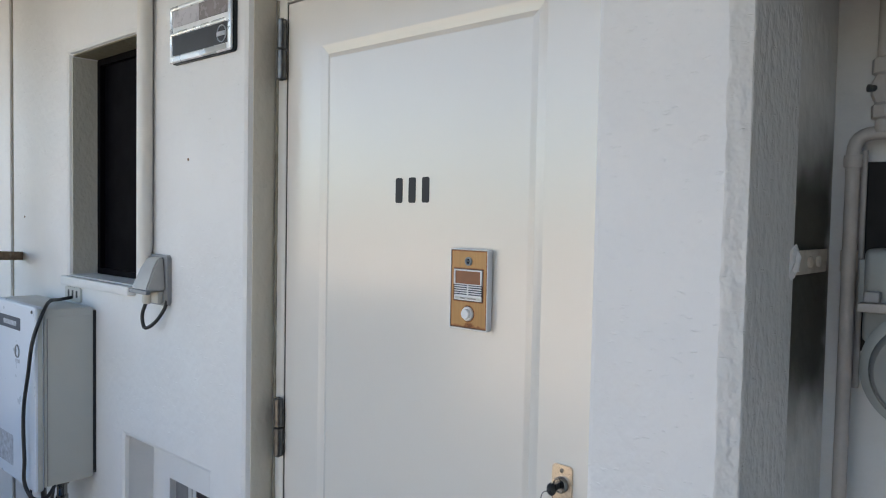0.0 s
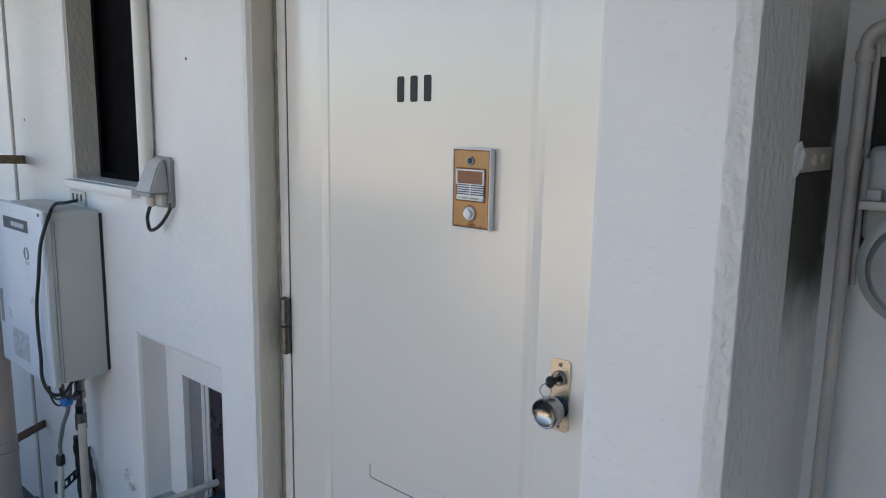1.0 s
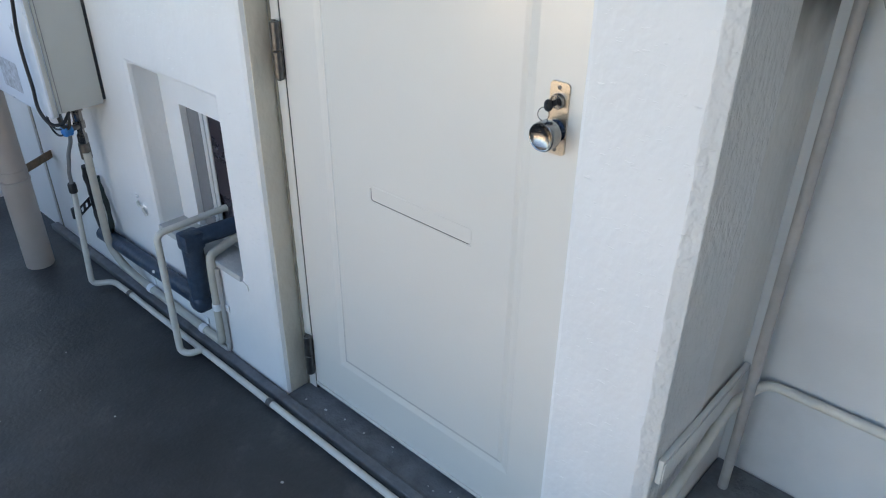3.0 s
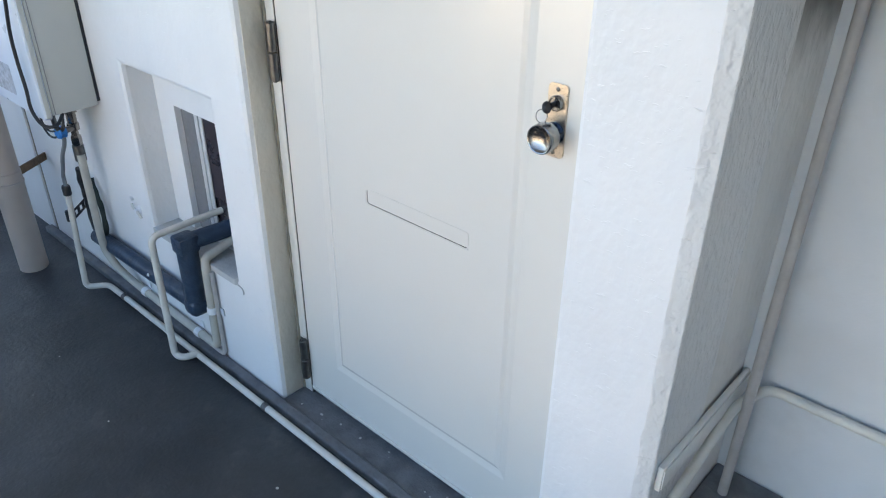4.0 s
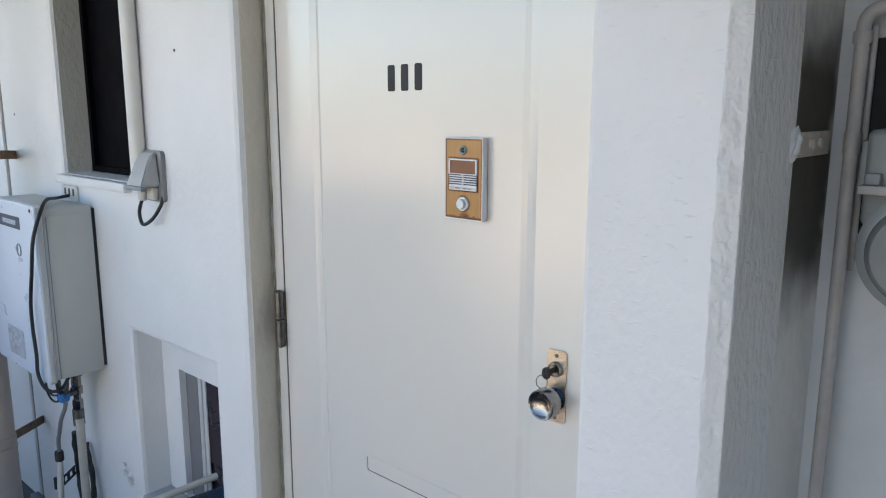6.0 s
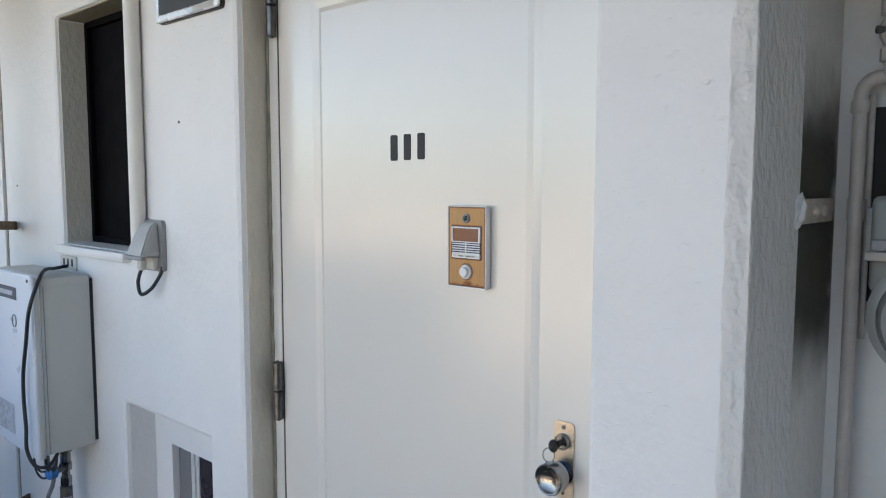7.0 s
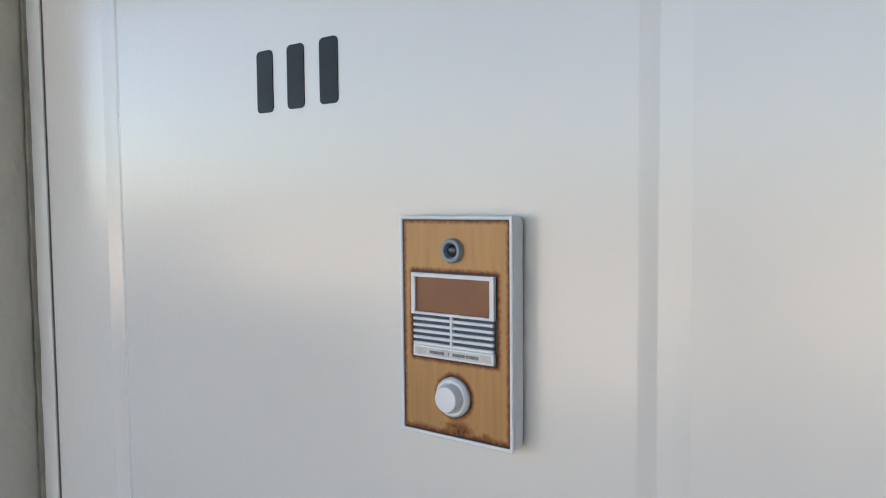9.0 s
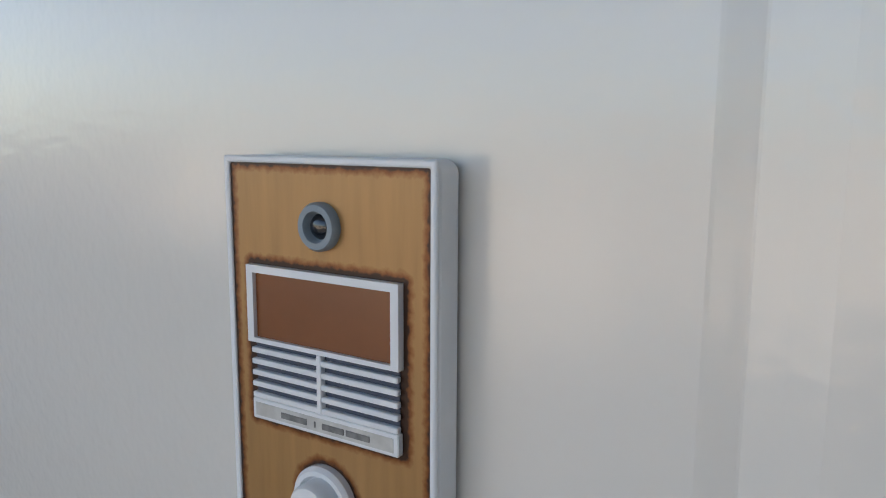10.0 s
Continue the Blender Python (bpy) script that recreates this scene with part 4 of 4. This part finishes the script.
for p, ax in (((-0.790, W - 0.017, 0.0568), (1, 0, 0)), ((-0.456, W - 0.017, 0.0530), (1, 0, 0)), ((-0.3425, W - 0.017, 0.195), (0, 0, 1))):
    cl = part("clip", lathe([(0.0146, -0.012), (0.0162, -0.010), (0.0162, 0.010), (0.0146, 0.012)], p, ax, 18), M_WHITEPLASTIC, fx, "white pipe clip")
    up = 0.027 if ax[0] else 0.0
    side = 0.0 if ax[0] else 0.029
    part("tab", box(p[0] + side - 0.0125, p[0] + side + 0.0125, W - 0.006, W - 0.0005, p[2] + up - 0.0125, p[2] + up + 0.0125, 0.002), M_WHITEPLASTIC, cl)

# painted-over tap stub on the wall
st = thing("tap_stub", (-0.747, W, 0.39), "painted-over pipe stub on the white wall", "pipe stub")
part("body", lathe([(0.016, 0), (0.014, 0.004), (0.008, 0.006), (0.008, 0.016), (0.0, 0.018)], (-0.742, W, 0.388), (0, -1, 0), 14), M_WALL, st)
part("arm", tube(smooth_line([(-0.776, W - 0.006, 0.398), (-0.758, W - 0.012, 0.396), (-0.740, W - 0.012, 0.390), (-0.722, W - 0.008, 0.366)]), 0.0048, n=8), M_PLASTIC, st)
part("bracket", box(-0.782, -0.766, W - 0.010, W - 0.0005, 0.414, 0.424, 0.002), M_WALL, st)

# ---- down pipe ----
DX, DY = -1.350, -0.260
dp = thing("down_pipe", (DX, DY, 0), "beige plastic rainwater down pipe fixed to the wall", "down pipe")
part("pipe", lathe([(0.0500, -0.01), (0.0500, 0.349), (0.0525, 0.350), (0.0525, 0.356), (0.0480, 0.358), (0.0480, TOP)], (DX, DY, 0), (0, 0, 1), 36), M_BEIGEPIPE, dp)
for z in (0.378, 1.37):
    bk = part("bracket", lathe([(0.0485, z - 0.017), (0.0500, z - 0.016), (0.0500, z + 0.016), (0.0485, z + 0.017)], (DX, DY, 0), (0, 0, 1), 28), M_BEIGEPIPE, dp, "painted pipe band")
    part("arm", prism(Vector((DX - 0.010, DY + 0.044, z - 0.004)), Vector((DX - 0.115, W - 0.002, z - 0.014)), 0.030, 0.008), M_RUST, bk, "rusty flat bracket arm")

# low slatted stand further along the gallery
rk = thing("slatted_stand", (-2.12, -0.19, 0), "pale slatted stand with dark bundle on the gallery floor", "stand")
for y in (-0.275, -0.135):
    part("rail", tube([(-1.965, y, 0.011), (-2.00, y, 0.030), (-2.33, y, 0.205)], 0.010, 0.02), M_SASH, rk)
    part("leg", tube([(-2.33, y, 0.010), (-2.33, y, 0.200)], 0.010), M_SASH, rk)
for k in range(5):
    x, z = -1.995 - k * 0.075, 0.040 + k * 0.040
    part("slat", prism(Vector((x, -0.290, z)), Vector((x, -0.120, z + 0.004)), 0.030, 0.008), M_SASH, rk)
part("bundle", plaster_dab((-2.27, -0.205, 0.245), (0.085, 0.070, 0.045)), M_NAVY, rk, "dark blue cloth bundle")

# ---- meter alcove ----
PX, PY = 1.106, 0.272
gp = thing("gas_pipe", (PX, PY, 0.2), "grey painted gas pipe with elbow and wall strap", "pipe")
part("riser", tube([(PX + 0.007, PY - 0.034, 0.2455), (PX, PY, 1.664), (PX + 0.17, PY, 1.664)], 0.0106, 0.030, 18), M_GREYPIPE, gp)
part("elbow", lathe([(0.0128, -0.010), (0.0137, -0.007), (0.0137, 0.005), (0.0128, 0.009)], (PX, PY, 1.622), (0, 0, 1), 20), M_GREYPIPE, gp)
part("drop", tube([(PX + 0.044, PY, 1.664), (PX + 0.044, PY, TOP)], 0.0165, 0, 18), M_GREYPIPE, gp)
vl = part("cock", lathe([(0.0165, 0), (0.0225, 0.003), (0.0225, 0.021), (0.018, 0.026), (0.024, 0.039), (0.024, 0.057), (0.018, 0.068), (0.0235, 0.071), (0.0235, 0.092), (0.0165, 0.096)],
                        (PX + 0.044, PY, 1.683), (0, 0, 1), 8), M_GREYPIPE, gp, "painted gas cock")
part("spindle", lathe([(0.005, 0), (0.005, 0.016), (0.006, 0.017), (0.006, 0.021), (0, 0.022)], (PX + 0.038, PY - 0.010, 1.730), (-0.8, -0.6, 0), 10), M_STEEL, vl)
sb = part("strap", box(1.0715, 1.0755, 0.118, PY - 0.006, 1.447, 1.483, 0.001), M_STRAP, gp, "painted steel strap with rust")
part("strap_foot", plaster_dab((1.0680, 0.112, 1.466), (0.012, 0.015, 0.026)), M_PIER, gp, "white plaster dab at the strap foot")
part("strap_band", lathe([(0.0112, -0.017), (0.0126, -0.016), (0.0126, 0.016), (0.0112, 0.017)], (PX, PY, 1.465), (0, 0, 1), 20), M_STRAP, gp)
for y in (0.172, 0.214):
    part("bolt", lathe([(0.0085, 0), (0.0085, 0.004), (0.005, 0.006), (0, 0.006)], (1.0755, y, 1.465), (1, 0, 0), 12), M_STRAP, sb)
# slim tube added in place of the shadow line beside the riser
part("shadow_line", tube([(PX + 0.010, PY + 0.022, 1.262), (PX + 0.010, PY + 0.022, 1.640)], 0.0060, 0, 12), M_GREYPIPE, gp)

lr = thing("alcove_pipe", (1.09, 0.2, 0.4), "ivory pipe bent round the alcove corner", "pipe")
part("pipe", tube([(1.090, -0.060, 0.388), (1.090, 0.235, 0.474), (1.125, 0.303, 0.503), (1.499, 0.303, 0.508)], 0.0105, 0.03), M_WHITEPIPE, lr)
tr = thing("cable_trunking", (1.07, 0.12, 0.47), "pale cable trunking along the alcove wall", "trunking")
part("body", box(1.0702, 1.0820, -0.055, 0.317, 0.462, 0.520, 0.003), M_CONDUIT, tr)
part("lid", box(1.0825, 1.0845, -0.053, 0.315, 0.468, 0.514, 0.0008), M_ALCOVE, tr)

mt = thing("electric_meter", (1.24, 0.25, 1.35), "dark grey round electric meter on a black board", "meter")
part("board", box(1.106, 1.430, 0.300, 0.3175, 1.320, 1.622, 0.003), M_SOOT, mt, "black stained mounting board")
part("case", box(1.137, 1.365, 0.222, 0.2995, 1.345, 1.487, 0.010, 3), M_METER, mt, "grey meter case")
part("cover_strip", box(1.128, 1.146, 0.236, 0.2990, 1.395, 1.470, 0.003), M_METER, mt)
part("rail", box(1.137, 1.390, 0.196, 0.2215, 1.394, 1.407, 0.002), M_GREYPIPE, mt)
part("lug", box(1.143, 1.163, 0.205, 0.2215, 1.4075, 1.424, 0.002), M_GREYPLASTIC, mt)
DIAL = (1.236, 0.2215, 1.318)
part("dial_housing", lathe([(0.084, 0), (0.088, 0.004), (0.088, 0.012), (0.080, 0.015), (0.080, 0.028), (0.090, 0.031), (0.090, 0.041), (0.080, 0.046), (0.074, 0.046)], DIAL, (0, -1, 0), 48), M_METER, mt, "round ribbed meter housing")
part("dome", lathe([(0.075, 0.041), (0.074, 0.060), (0.064, 0.074), (0.036, 0.082), (0, 0.084)], DIAL, (0, -1, 0), 40), M_METERGLASS, mt, "glass dome")

# small marks and debris
for at in ((-1.440, W, 1.496), (-0.306, W, 1.654)):
    sw = thing("wall_screw", at, "small dark screw head in the white wall", "screw", "screws in the wall")
    part("head", lathe([(0.0035, -0.002), (0.0035, 0.0015), (0.0022, 0.0023), (0, 0.0025)], at, (0, -1, 0), 12), M_RUST, sw)
part("drip", tube(smooth_line([(-0.200, W - 0.001, 0.340), (-0.181, W - 0.001, 0.336), (-0.176, W - 0.001, 0.326), (-0.177, W - 0.001, 0.318)]), 0.0020, 0, 8), M_SILL, wl, "mortar drip below the sill")


def debris():
    rnd = random.Random(5)
    b = bmesh.new()
    for _ in range(26):
        near = rnd.random() < 0.45
        x, y = (rnd.uniform(-0.02, 0.75), rnd.uniform(-0.065, -0.012)) if near else (rnd.uniform(-1.2, 0.7), rnd.uniform(-0.75, -0.17))
        z = 0.0122 if near else 0.0002
        r = rnd.uniform(0.0012, 0.0038)
        c = bmesh.ops.create_icosphere(b, subdivisions=1, radius=r)["verts"]
        bmesh.ops.scale(b, vec=(rnd.uniform(0.7, 1.8), rnd.uniform(0.7, 1.3), 0.5), verts=c)
        bmesh.ops.translate(b, vec=(x, y, z + r * 0.4), verts=c)
    return b


tagged(mesh_object("debris", debris(), M_SILL), "small pale plaster crumbs scattered on the dark floor", "debris", kind="stuff")
